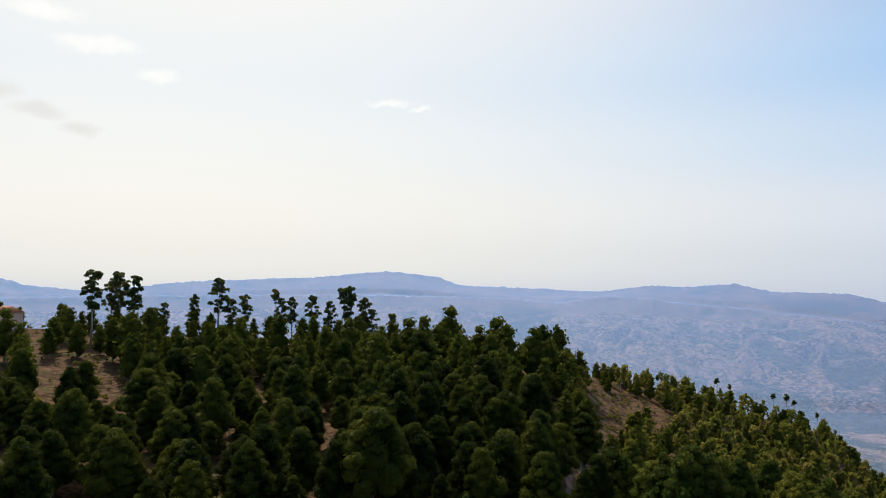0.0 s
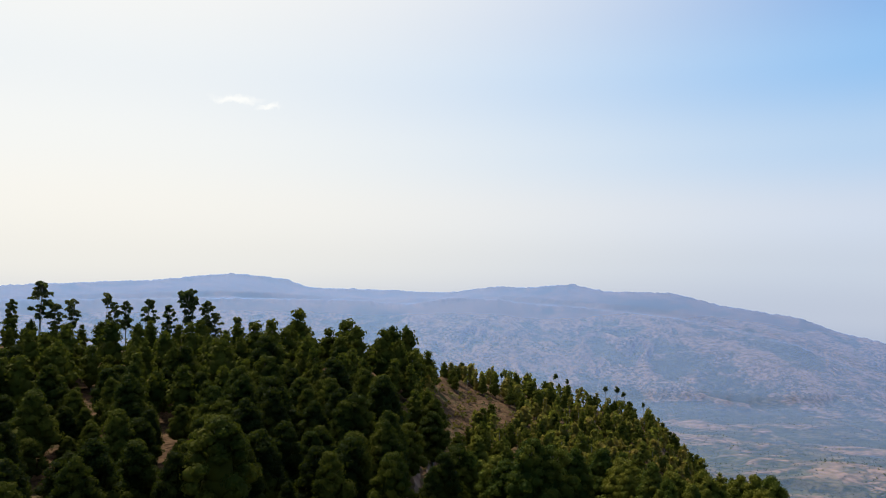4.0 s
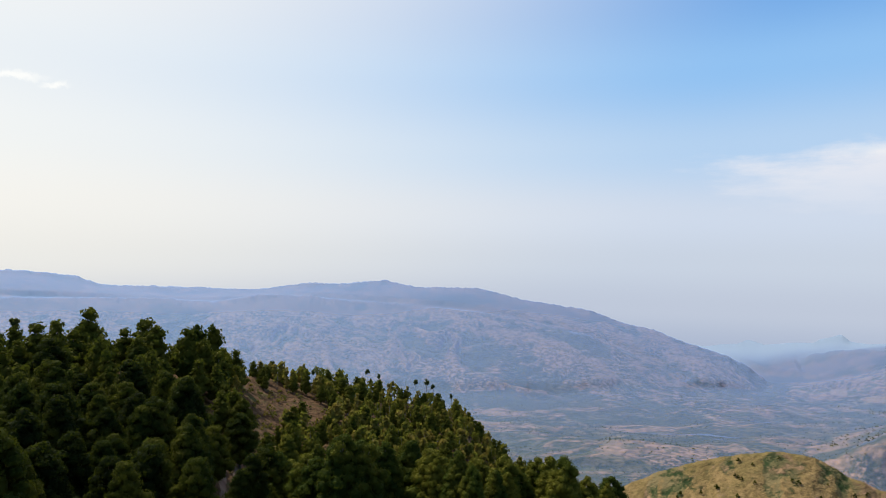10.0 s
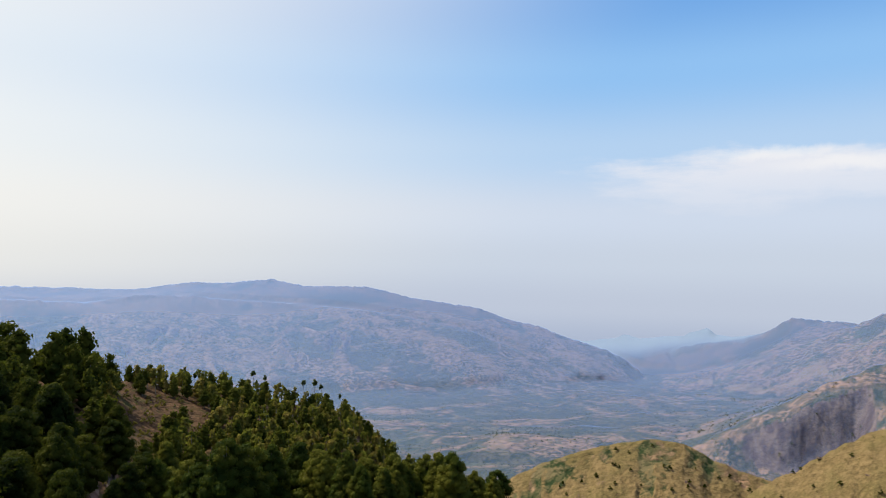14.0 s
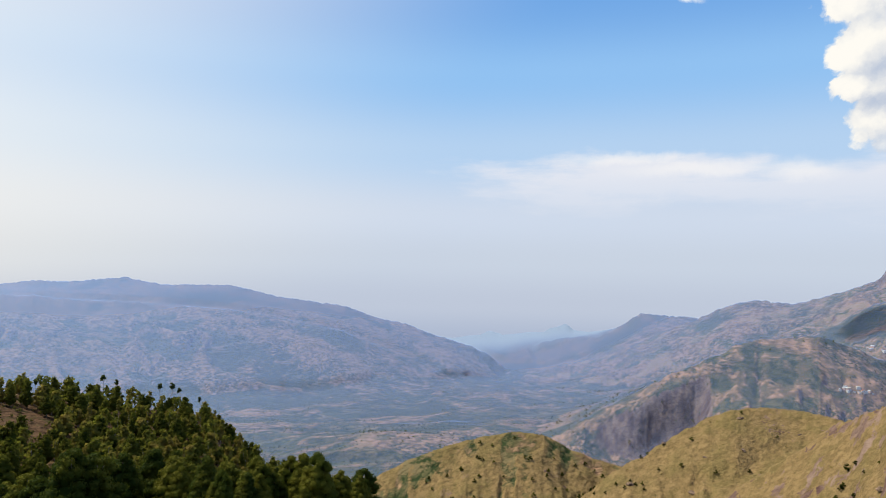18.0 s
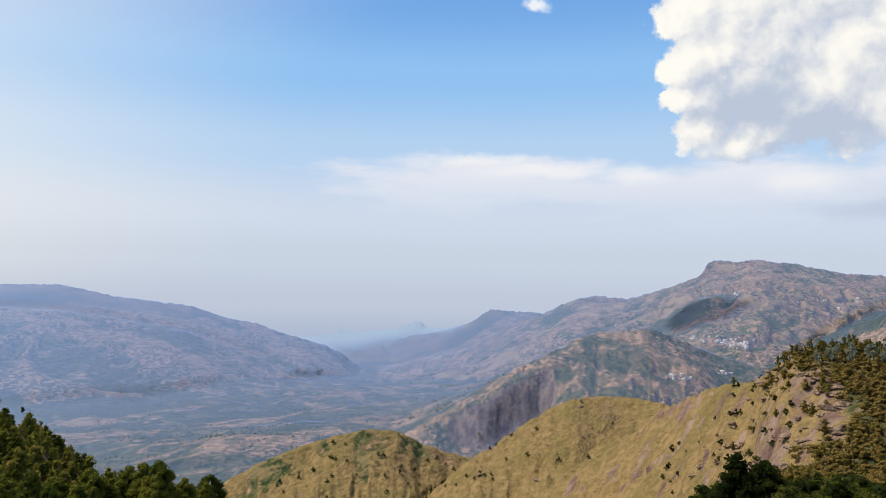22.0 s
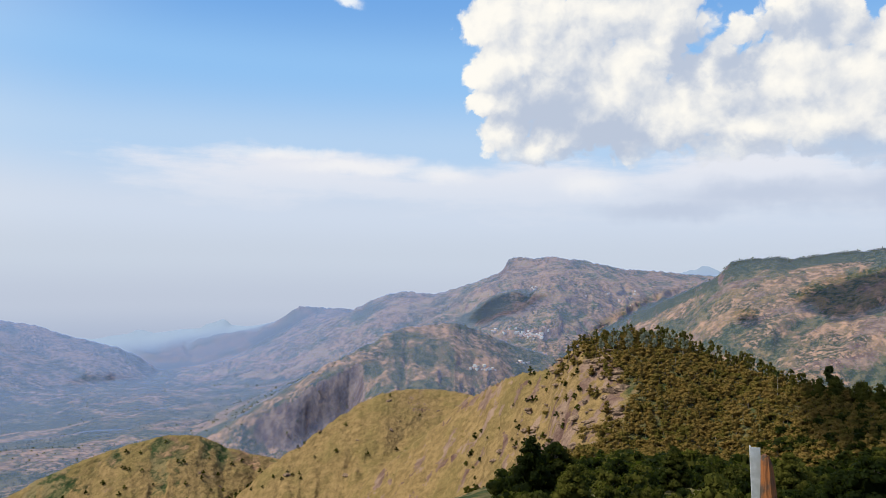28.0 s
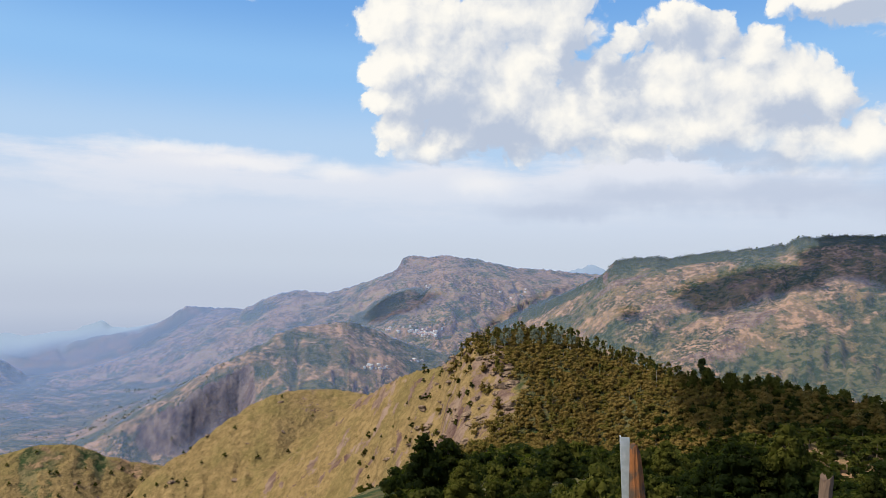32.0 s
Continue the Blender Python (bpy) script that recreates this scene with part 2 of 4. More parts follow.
# Each ridge: heading, elevation of its crest as seen from the eye, distance; then the fall towards and away from the eye.
RIDGES = {
    "plateau": ([(-60, -2, 4300), (-40, -1.6, 4300), (-31.5, -1.5, 4300), (-30, -2, 4300), (-26.3, -2.5, 4300), (-19.5, -1.7, 4300), (-9.9, -1.3, 4300), (-6.4, -0.9, 4300), (-4.2, -0.7, 4300), (-0.2, -1.2, 4300), (1.2, -1.8, 4300), (6.1, -1.9, 4300), (12.2, -2.1, 4300), (16, -1.5, 4300), (18.5, -1.6, 4250), (22, -1.2, 4200), (24.7, -1.8, 4150), (29.4, -1.7, 4100), (32.8, -2.6, 4050), (38.1, -3.3, 4000), (40.8, -4.3, 3950), (43, -4.6, 3900), (45.2, -5.6, 3850), (48.3, -6.4, 3800), (49.7, -7.2, 3780), (50.6, -8.3, 3760), (56, -14, 3700), (360, -30, 3700)], 0.26, 0.12),
    "escarpment": ([(-60, -3, 3500), (-3.9, -2.6, 3500), (4.7, -2.7, 3500), (9.1, -3.0, 3450), (12.6, -2.4, 3500), (16.2, -2.5, 3550), (19.3, -2.9, 3600), (22.4, -3.1, 3600), (30, -3.7, 3500), (38, -5.3, 3400), (45, -8.2, 3300), (52, -14, 3200), (360, -30, 3200)], 0.36, 0.10),
    "haze_hills": ([(40, -9, 4700), (46.1, -6.2, 4700), (47.9, -5.6, 4700), (49.7, -5.1, 4700), (50.6, -5.5, 4700), (53.7, -5.2, 4650), (54.8, -4.7, 4650), (55.4, -4.4, 4650), (56.1, -4.9, 4650), (57, -5.3, 4650), (60, -5.8, 4650), (66, -9, 4600)], 0.3, 0.12),
    "table_hill": ([(44, -12, 4350), (50.2, -7.7, 4350), (52.4, -6.9, 4350), (53.7, -6.0, 4330), (55.4, -5.5, 4320), (58, -5.4, 4300), (58.9, -4.9, 4300), (59.9, -4.3, 4280), (61, -3.4, 4260), (61.8, -3.4, 4260), (64.2, -3.6, 4240), (65.1, -3.8, 4240), (67.4, -4.5, 4240), (74, -9, 4240)], 0.30, 0.12),
    "mesa": ([(44, -14, 3500), (48, -10.2, 3520), (52.4, -8.5, 3550), (55.5, -7.6, 3600), (58.9, -6.7, 3650), (61.8, -5.4, 3700), (63.8, -4.2, 3720), (64.9, -3.8, 3720), (66.6, -2.9, 3700), (67.8, -2.4, 3650), (69.5, -2.1, 3620), (70.2, -2.3, 3600), (70.8, -2.2, 3580), (71.5, -2.5, 3550), (73.2, -1.9, 3500), (75, -1.3, 3450), (76.6, -0.6, 3420), (77, -0.2, 3400), (77.5, 0.6, 3400), (78.4, 0.8, 3400), (79.6, 0.6, 3400), (80.9, 0.85, 3450), (83.4, 0.5, 3500), (86.5, -0.1, 3600), (89.6, -0.3, 3800), (95, -0.8, 4000), (120, -3, 4000), (140, -9, 4000)], 0.24, 0.12),
    "far_peak": ([(87, -1.5, 4600), (89.9, -0.6, 4600), (92.3, 0.2, 4600), (93.9, -0.5, 4600), (97, -2, 4600), (104, -8, 4600)], 0.4, 0.12),
    "dark_spur": ([(66, -9, 2900), (71.3, -5.7, 2900), (74.4, -3.8, 2900), (76.6, -2.2, 2900), (78.4, -1.8, 2900), (80.2, -2.4, 2900), (82.4, -3.7, 2900), (84.1, -4.6, 2900), (90, -8, 2900)], 0.30, 0.06),
    "cliff_ridge": ([(46, -20, 1500), (52.2, -14.3, 1560), (53.9, -13.3, 1580), (55.6, -12.3, 1600), (57.3, -11.3, 1620), (59.1, -10.2, 1640), (61.7, -8.8, 1660), (63.5, -7.8, 1680), (66.1, -6.5, 1720), (68.4, -5.2, 1780), (69.7, -4.8, 1820), (73.2, -4.5, 1850), (75, -5.0, 1880), (77.6, -6.0, 1900), (80.5, -6.9, 1900), (90, -9, 1900), (100, -14, 1900)], 0.30, 0.16),
    "forest_mountain": ([(80, -9, 2300), (87.2, -3.6, 2300), (91.1, -1.5, 2250), (92.8, -0.6, 2200), (94.1, 0.5, 2200), (95, 0.8, 2200), (97.2, 1.1, 2200), (98.3, 0.8, 2200), (100.3, 1.3, 2200), (103.8, 1.6, 2200), (106, 2.0, 2200), (106.7, 2.5, 2200), (112.2, 2.6, 2200), (130, 2.6, 2200), (160, -2, 2200), (230, -4, 2200), (300, -3, 2600), (330, -9, 3000)], 0.42, 0.05),
    "wooded_hill": ([(66, -17, 640), (74.4, -10.3, 640), (77, -8.8, 600), (78.8, -8.1, 570), (80.6, -7.9, 545), (81.4, -7.3, 520), (82.3, -6.5, 505), (83.2, -6.0, 495), (85, -5.5, 485), (88.1, -5.3, 480), (90.7, -5.6, 470), (92.9, -6.3, 460), (94.6, -6.9, 440), (96.7, -7.7, 420), (98.7, -8.4, 400), (102.7, -8.9, 370), (107, -9.0, 345), (112.2, -9.6, 330), (130, -11, 320), (150, -16, 320)], 0.0, 0.6),
    "grass_dome": ([(50, -24, 780), (57.8, -16.2, 780), (59.9, -14.6, 790), (61.4, -13.8, 800), (64.2, -11.8, 820), (65.8, -10.8, 830), (67.5, -10.0, 840), (69.6, -9.6, 850), (72.2, -9.6, 850), (74.4, -9.9, 830), (77.1, -11.4, 800), (84, -16, 780)], 0.42, 0.5),
    "small_hill": ([(30, -24, 900), (39, -17, 900), (41.6, -15.7, 900), (43.3, -14.9, 900), (46, -13.9, 900), (48.6, -13.2, 900), (51.7, -12.6, 900), (54, -12.8, 900), (56.2, -13.8, 900), (57.9, -14.3, 900), (62, -15.3, 900), (70, -20, 900)], 0.45, 0.6),
    "grove_hill": ([(-60, -4.5, 270), (-31.4, -4.6, 265), (-26.3, -5.2, 260), (-20.7, -5.6, 255), (-13.3, -6.0, 255), (-6.4, -6.3, 250), (-1.9, -7.2, 245), (4.4, -7.8, 245), (7.9, -8.0, 250), (10, -8.3, 270), (12, -8.5, 300), (14, -8.8, 320), (18.1, -9.5, 330), (22.1, -10.3, 335), (25.8, -10.9, 335), (28, -11.7, 335), (30, -13.3, 330), (31.5, -15.0, 325), (33.7, -16.2, 320), (36, -17.5, 310), (40, -19.5, 300), (47, -26, 280)], 0.0, 0.75),
}
ORDER = list(RIDGES)


AZ = np.concatenate([np.arange(-36, 117, 0.13), np.arange(117, 324, 4.0)])
DIST = np.concatenate([[0.05], np.geomspace(1.5, 90, 34), np.arange(93, 520, 3.6), np.arange(522, 1100, 6.0), np.arange(1106, 2300, 12.0), np.arange(2312, 4950, 18.0)])


def gullies(x, y, gx, gy, size, octaves, gain=0.5):
    """Branching spurs and gullies that run down the slope (gx, gy), about -1 to 1; each finer set follows the slopes of the one before."""
    total, amp = np.zeros(x.shape), 1.0
    for k in range(octaves):
        steep = np.sqrt(gx * gx + gy * gy) + 1e-6
        bend = np.clip(steep / 0.16, 0, 1) / steep
        ux, uy = -gy * bend, gx * bend
        px, py = x / size + 13.1 * k, y / size - 7.7 * k
        ix, iy = np.floor(px).astype(int), np.floor(py).astype(int)
        fx, fy = px - ix, py - iy
        high, wx, weight = 0.0, 0.0, 1e-6
        for i in (-1, 0, 1):
            for j in (-1, 0, 1):
                hash_ = PERM[PERM[(ix + i) & 255] + ((iy + j) & 255)]
                dx, dy = fx - i - 0.5 + 0.9 * (GRAD[hash_] / 6.2832 - 0.5), fy - j - 0.5 + 0.9 * (GRAD[(hash_ + 91) & 255] / 6.2832 - 0.5)
                w = np.exp(-2.6 * (dx * dx + dy * dy))
                phase = 6.2832 * 1.15 * (dx * ux + dy * uy) + GRAD[(hash_ + 37) & 255]
                high, wx, weight = high + w * np.cos(phase), wx - w * np.sin(phase), weight + w
        high, wx = high / weight, wx / weight
        crest = 1 - 1.6 * np.abs(high) ** 1.25 if k == 0 else high
        total = total + amp * crest
        slope = amp * wx * 0.42
        gx, gy = gx + slope * ux, gy + slope * uy
        size, amp = size / 2.05, amp * gain
    return total


def make_land():
    """Height, owner and relief of the ground over headings and distances."""
    az, d = np.meshgrid(AZ, DIST)
    a = np.radians(az)
    x, y = d * np.sin(a), d * np.cos(a)
    rough = fbm(x / 170, y / 170, 5)
    small = fbm(x / 38, y / 38, 4)
    floor = -400 - 0.078 * (d - 1500) + 24 * fbm(x / 480, y / 480, 3) + 1.2 * rough
    floor = np.where(d < 1500, -400 + 0.06 * (1500 - d), floor)
    owner = np.zeros(az.shape, int) - 1
    best, swell = floor, np.full(az.shape, 5.0)
    for k, name in enumerate(ORDER):
        pts, front, back = RIDGES[name]
        p = np.array(pts)
        far = p[:, 2].max() > 1200
        wob = az + 0.25 * perlin(az * 1.1 + 5 * k, d / 900)
        e = np.interp(wob, p[:, 0], p[:, 1])
        D = np.interp(wob, p[:, 0], p[:, 2])
        if far:
            # the jags of the skyline stay near the crest; the slopes below are smoother
            calm = sum(np.interp(az + q, p[:, 0], p[:, 1]) for q in (-3, -2, -1, 0, 1, 2, 3)) / 7
            jag = e - calm + 0.055 * fbm(az * 2.6 + 9 * k, d * 0 + 3.3 * k, 4, 0.6)
            e = calm + jag * np.exp(-np.abs(D - d) / (110 if D.max() > 3000 else 160))
        fall = front
        if name == "grove_hill":
            fall = np.interp(az, [-30, -10, 5, 12, 20, 40], [0.13, 0.135, 0.12, 0.085, 0.045, 0.0])
        if name == "wooded_hill":
            fall = np.interp(az, [70, 78, 84, 92, 98, 104, 114], [0.42, 0.46, 0.42, 0.34, 0.20, 0.12, 0.10])
        s = D - d
        drop = np.where(s > 0, fall * s, -back * s)
        if far:
            amp = np.where(s > 0, np.clip(s / 460, 0.05, 1), 0.05) * 28
            if name == "mesa":
                drop = drop + 26 * np.clip((s - 10) / 70, 0, 1) * np.clip(1.5 - np.abs(az - 78.5) / 2, 0, 1)
            if name == "cliff_ridge":
                # a bare rock wall under the left end of the ridge
                tall = np.interp(az, [57, 59, 61.5, 65, 66.2, 68, 74, 84], [10, 60, 95, 92, 30, 16, 18, 12])
                edge = np.interp(az, [57, 61, 65, 70, 80], [30, 60, 60, 120, 160]) + 16 * rough
                drop = drop + tall * np.clip((s - edge) / 58, 0, 1)
                amp = amp * 0.6
            drop = drop - np.where(np.abs(s) < 60, 4.0, 1.2) * small - 3 * rough
        else:
            amp = np.clip(np.abs(s) / 110, 0.08, 1) * (3.0 if name == "grove_hill" else 6.5)
            drop = drop - (0.25 if name == "grove_hill" else 1.0) * small * np.clip(np.abs(s) / 40, 0.3, 1.4)
        z = D * np.tan(np.radians(e)) - drop
        z = np.where((az < p[0, 0]) | (az > p[-1, 0]), -3000.0, z)
        swell = np.where(z > best, amp, swell)
        owner = np.where(z > best, k, owner)
        best = smooth_max(best, z, 0.012 * d + 0.5)
    # spurs and gullies, coarse on the mountains, fine on the near hills
    guide = best + 90 * fbm(x / 700 + 2, y / 700, 3) * np.clip(d / 2000 - 0.4, 0, 1)
    slope_d = np.gradient(guide, axis=0) / np.maximum(np.gradient(d, axis=0), 0.01)
    slope_a = np.gradient(guide, axis=1) / np.maximum(np.gradient(a, axis=1) * d, 0.01)
    for _ in range(3):
        for g in (slope_d, slope_a):
            g[1:-1, 1:-1] = (g[1:-1, 1:-1] + g[2:, 1:-1] + g[:-2, 1:-1] + g[1:-1, 2:] + g[1:-1, :-2]) / 5
    # the country drains into the gap between the two ranges, and spurs slant that way
    slope_a = slope_a - 0.30 * np.clip((54 - az) / 8, -0.9, 1.0)
    gx, gy = slope_d * np.sin(a) + slope_a * np.cos(a), slope_d * np.cos(a) - slope_a * np.sin(a)
    relief = np.zeros(az.shape)
    split = int(np.searchsorted(DIST, 1060.0))
    relief[split:] = gullies(x[split:], y[split:], gx[split:], gy[split:], 1050.0, 5, 0.44)
    near = slice(int(np.searchsorted(DIST, 90.0)), split)
    relief[near] = gullies(x[near], y[near], gx[near], gy[near], 260.0, 4, 0.45)
    for _ in range(2):
        swell[1:-1, 1:-1] = (swell[1:-1, 1:-1] + swell[2:, 1:-1] + swell[:-2, 1:-1] + swell[1:-1, 2:] + swell[1:-1, :-2]) / 5
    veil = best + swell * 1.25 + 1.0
    best = best + swell * (relief - 0.2) * np.clip((d - 90) / 60, 0, 1)
    # the hill underfoot
    foot = -1.75 - 0.33 * np.maximum(np.minimum(d, 70) - 2.2, 0) - np.interp(az, [70, 84, 116, 130], [0.34, 0.235, 0.235, 0.34]) * np.maximum(d - 70, 0) + 1.2 * small * np.clip((d - 6) / 40, 0, 1)
    owner = np.where(foot > best, 99, owner)
    return smooth_max(best, foot, 0.4), owner, relief, veil


HEIGHT, OWNER, RELIEF, HAZE_SHEET_TOP = make_land()


def land(az, d):
    """Height of the ground and the number of the ridge it belongs to, for headings (degrees) and distances (metres)."""
    az, d = np.broadcast_arrays(np.asarray(az, float), np.asarray(d, float))
    fi = np.clip(np.interp(d, DIST, np.arange(len(DIST))), 0, len(DIST) - 1.001)
    fj = np.clip(np.interp(az, AZ, np.arange(len(AZ))), 0, len(AZ) - 1.001)
    i, j = fi.astype(int), fj.astype(int)
    u, v = fi - i, fj - j
    z = (HEIGHT[i, j] * (1 - u) + HEIGHT[i + 1, j] * u) * (1 - v) + (HEIGHT[i, j + 1] * (1 - u) + HEIGHT[i + 1, j + 1] * u) * v
    return z, OWNER[np.round(fi).astype(int), np.round(fj).astype(int)]


def on_land(az, el):
    """Where the sight line along a heading and elevation first meets the ground."""
    d = np.concatenate([np.arange(20, 600, 2.0), np.arange(600, 4800, 6.0)])
    z, _ = land(np.full(d.shape, az), d)
    hit = np.nonzero(z > d * math.tan(radians(el)))[0]
    k = hit[0] if len(hit) else len(d) - 1
    return float(d[k]), float(z[k])


def at(az, d, lift=0.0):
    z, _ = land(np.array([az]), np.array([d]))
    return Vector((d * math.sin(radians(az)), d * math.cos(radians(az)), float(z[0]) + lift))


# ---------------------------------------------------------------- materials
AIR = 5000.0


def material(name):
    m = bpy.data.materials.new(name)
    m.use_nodes = True
    return m, Nodes(m.node_tree)


def finish(n, colour, rough=0.9, bump=None, strength=0.4, distance=1.0, metal=0.0, spec=0.2):
    b = n.add("ShaderNodeBsdfPrincipled")
    n.put(b.inputs["Base Color"], (*colour, 1) if isinstance(colour, tuple) else colour)
    n.put(b.inputs["Roughness"], rough)
    n.put(b.inputs["Metallic"], metal)
    n.put(b.inputs["Specular IOR Level"], spec)
    if bump is not None:
        h = n.add("ShaderNodeBump")
        h.inputs["Strength"].default_value, h.inputs["Distance"].default_value = strength, distance
        n.put(h.inputs["Height"], bump)
        n.links.new(h.outputs[0], b.inputs["Normal"])
    s = b.outputs[0]
    out = n.add("ShaderNodeOutputMaterial")
    n.links.new(s, out.inputs[0])


def attr(n, name):
    return n.add("ShaderNodeAttribute", attribute_name=name).outputs["Fac"]


def ground_material():
    m, n = material("hill_ground")
    p = n.add("ShaderNodeNewGeometry").outputs["Position"]
    broad, mid, fine = n.noise(p, 0.0045, 5.0, 0.6), n.noise(p, 0.021, 6.0, 0.62), n.noise(p, 0.16, 6.0, 0.6)
    grain = n.noise(p, 0.9, 5.0, 0.6)
    # scrub and fields of the valley
    patch = n.noise(p, 0.065, 5.0, 0.6)
    scrub = n.mix(n.step(patch, 0.43, 0.55), (0.028, 0.046, 0.020), (0.105, 0.098, 0.050))
    dry = n.mix(n.step(patch, 0.42, 0.56), (0.34, 0.215, 0.140), (0.150, 0.105, 0.064))
    where = n.math("ADD", n.math("MULTIPLY", broad, 0.5), n.math("MULTIPLY", mid, 0.5))
    col = n.mix(n.step(n.math("ADD", where, n.math("MULTIPLY", attr(n, "dry"), 0.16)), 0.53, 0.60), scrub, dry)
    plots = n.add("ShaderNodeTexVoronoi")
    n.put(plots.inputs["Vector"], n.vec("ADD", p, n.vec("SCALE", n.add("ShaderNodeTexNoise").outputs["Color"], 12.0)))
    plots.inputs["Scale"].default_value = 0.016
    tone = n.add("ShaderNodeSeparateColor")
    n.put(tone.inputs[0], plots.outputs["Color"])
    field = n.mix(n.step(tone.outputs[0], 0.3, 0.8), (0.065, 0.090, 0.036), (0.30, 0.22, 0.13))
    col = n.mix(n.math("MULTIPLY", n.step(tone.outputs[1], 0.52, 0.60), n.math("MULTIPLY", n.step(patch, 0.40, 0.55), attr(n, "tilled"))), col, field)
    dots = n.noise(p, 0.10, 4.0, 0.65)
    woods = n.math("ADD", n.step(n.noise(p, 0.008, 4.0, 0.6), 0.42, 0.60), attr(n, "wood"), clamp=True)
    trees = n.math("MULTIPLY", n.step(dots, 0.47, 0.54), woods)
    col = n.mix(n.math("MULTIPLY", trees, 0.9), col, (0.020, 0.036, 0.016))
    col = n.mix(n.math("MULTIPLY", attr(n, "wood"), n.step(patch, 0.30, 0.55, 0.45, 0.85)), col, (0.032, 0.046, 0.022))
    # bare rock
    streak = n.noise(n.stretch(p, (1.0, 1.0, 0.25)), 0.05, 6.0, 0.65)
    stone = n.mix(n.step(streak, 0.35, 0.65), (0.085, 0.052, 0.050), (0.22, 0.160, 0.130))
    # dry grass
    tuft = n.mix(n.step(fine, 0.34, 0.66), (0.140, 0.101, 0.048), (0.220, 0.158, 0.078))
    tuft = n.mix(n.math("MULTIPLY", n.step(mid, 0.44, 0.64), 0.45), tuft, (0.105, 0.098, 0.034))
    clump = n.noise(p, 0.42, 4.0, 0.65)
    tuft = n.mix(n.math("MULTIPLY", n.step(clump, 0.52, 0.68), 0.5), tuft, (0.080, 0.070, 0.030))
    tuft = n.mix(n.math("MULTIPLY", n.step(grain, 0.52, 0.74), 0.45), tuft, (0.33, 0.235, 0.125))
    tuft = n.mix(n.step(n.math("ADD", n.math("MULTIPLY", broad, 0.4), n.math("MULTIPLY", mid, 0.6)), 0.56, 0.66, 0.0, 0.55), tuft, (0.10, 0.062, 0.035))
    col = n.mix(n.step(n.math("ADD", attr(n, "grass"), n.math("MULTIPLY", n.math("SUBTRACT", fine, 0.5), 0.6)), 0.40, 0.60), col, tuft)
    # red earth and leaf litter
    soil = n.mix(n.step(grain, 0.35, 0.65), (0.060, 0.038, 0.024), (0.110, 0.068, 0.042))
    soil = n.mix(n.step(fine, 0.52, 0.66), soil, (0.05, 0.055, 0.022))
    col = n.mix(n.step(n.math("ADD", attr(n, "earth"), n.math("MULTIPLY", n.math("SUBTRACT", fine, 0.5), 0.8)), 0.40, 0.60), col, soil)
    ledge = n.math("ADD", n.math("MULTIPLY", n.math("SUBTRACT", fine, 0.5), 0.8), n.math("MULTIPLY", n.math("SUBTRACT", clump, 0.5), 0.7))
    col = n.mix(n.step(n.math("ADD", attr(n, "rock"), ledge), 0.46, 0.56), col, stone)
    h = n.math("ADD", n.math("ADD", n.math("MULTIPLY", mid, 16.0), n.math("MULTIPLY", patch, 9.0)), n.math("ADD", n.math("MULTIPLY", fine, 2.2), n.math("MULTIPLY", grain, 0.35)))
    finish(n, col, 0.95, h, 0.7, 1.0, spec=0.05)
    return m


def leaf_material(name, dark, light, tip, glow=0.35):
    m, n = material(name)
    g = n.add("ShaderNodeNewGeometry")
    r = n.add("ShaderNodeObjectInfo").outputs["Random"]
    island = g.outputs["Random Per Island"]
    big = n.noise(g.outputs["Position"], 0.11, 3.0, 0.5)
    c = n.mix(n.step(n.math("ADD", n.math("MULTIPLY", island, 0.45), n.math("MULTIPLY", r, 0.55)), 0.1, 0.9), dark, light)
    c = n.mix(n.math("MULTIPLY", n.step(n.math("ADD", big, n.math("MULTIPLY", r, 0.25)), 0.55, 0.78), 0.8), c, tip)
    b = n.add("ShaderNodeBsdfPrincipled")
    n.put(b.inputs["Base Color"], c)
    b.inputs["Roughness"].default_value, b.inputs["Specular IOR Level"].default_value = 0.75, 0.05
    t = n.add("ShaderNodeBsdfTranslucent")
    n.put(t.inputs[0], n.mix(0.5, n.vec("SCALE", c, 1.6), (0.16, 0.21, 0.02)))
    mx = n.add("ShaderNodeMixShader")
    mx.inputs[0].default_value = glow
    n.links.new(b.outputs[0], mx.inputs[1])
    n.links.new(t.outputs[0], mx.inputs[2])
    n.links.new(mx.outputs[0], n.add("ShaderNodeOutputMaterial").inputs[0])
    return m


def bark_material(name, a, b, scale=6.0):
    m, n = material(name)
    p = n.add("ShaderNodeTexCoord").outputs["Object"]
    g = n.noise(n.stretch(p, (1.0, 1.0, 0.2)), scale, 5.0, 0.6)
    finish(n, n.mix(n.step(g, 0.35, 0.65), a, b), 0.9, g, 0.6, 0.05)
    return m


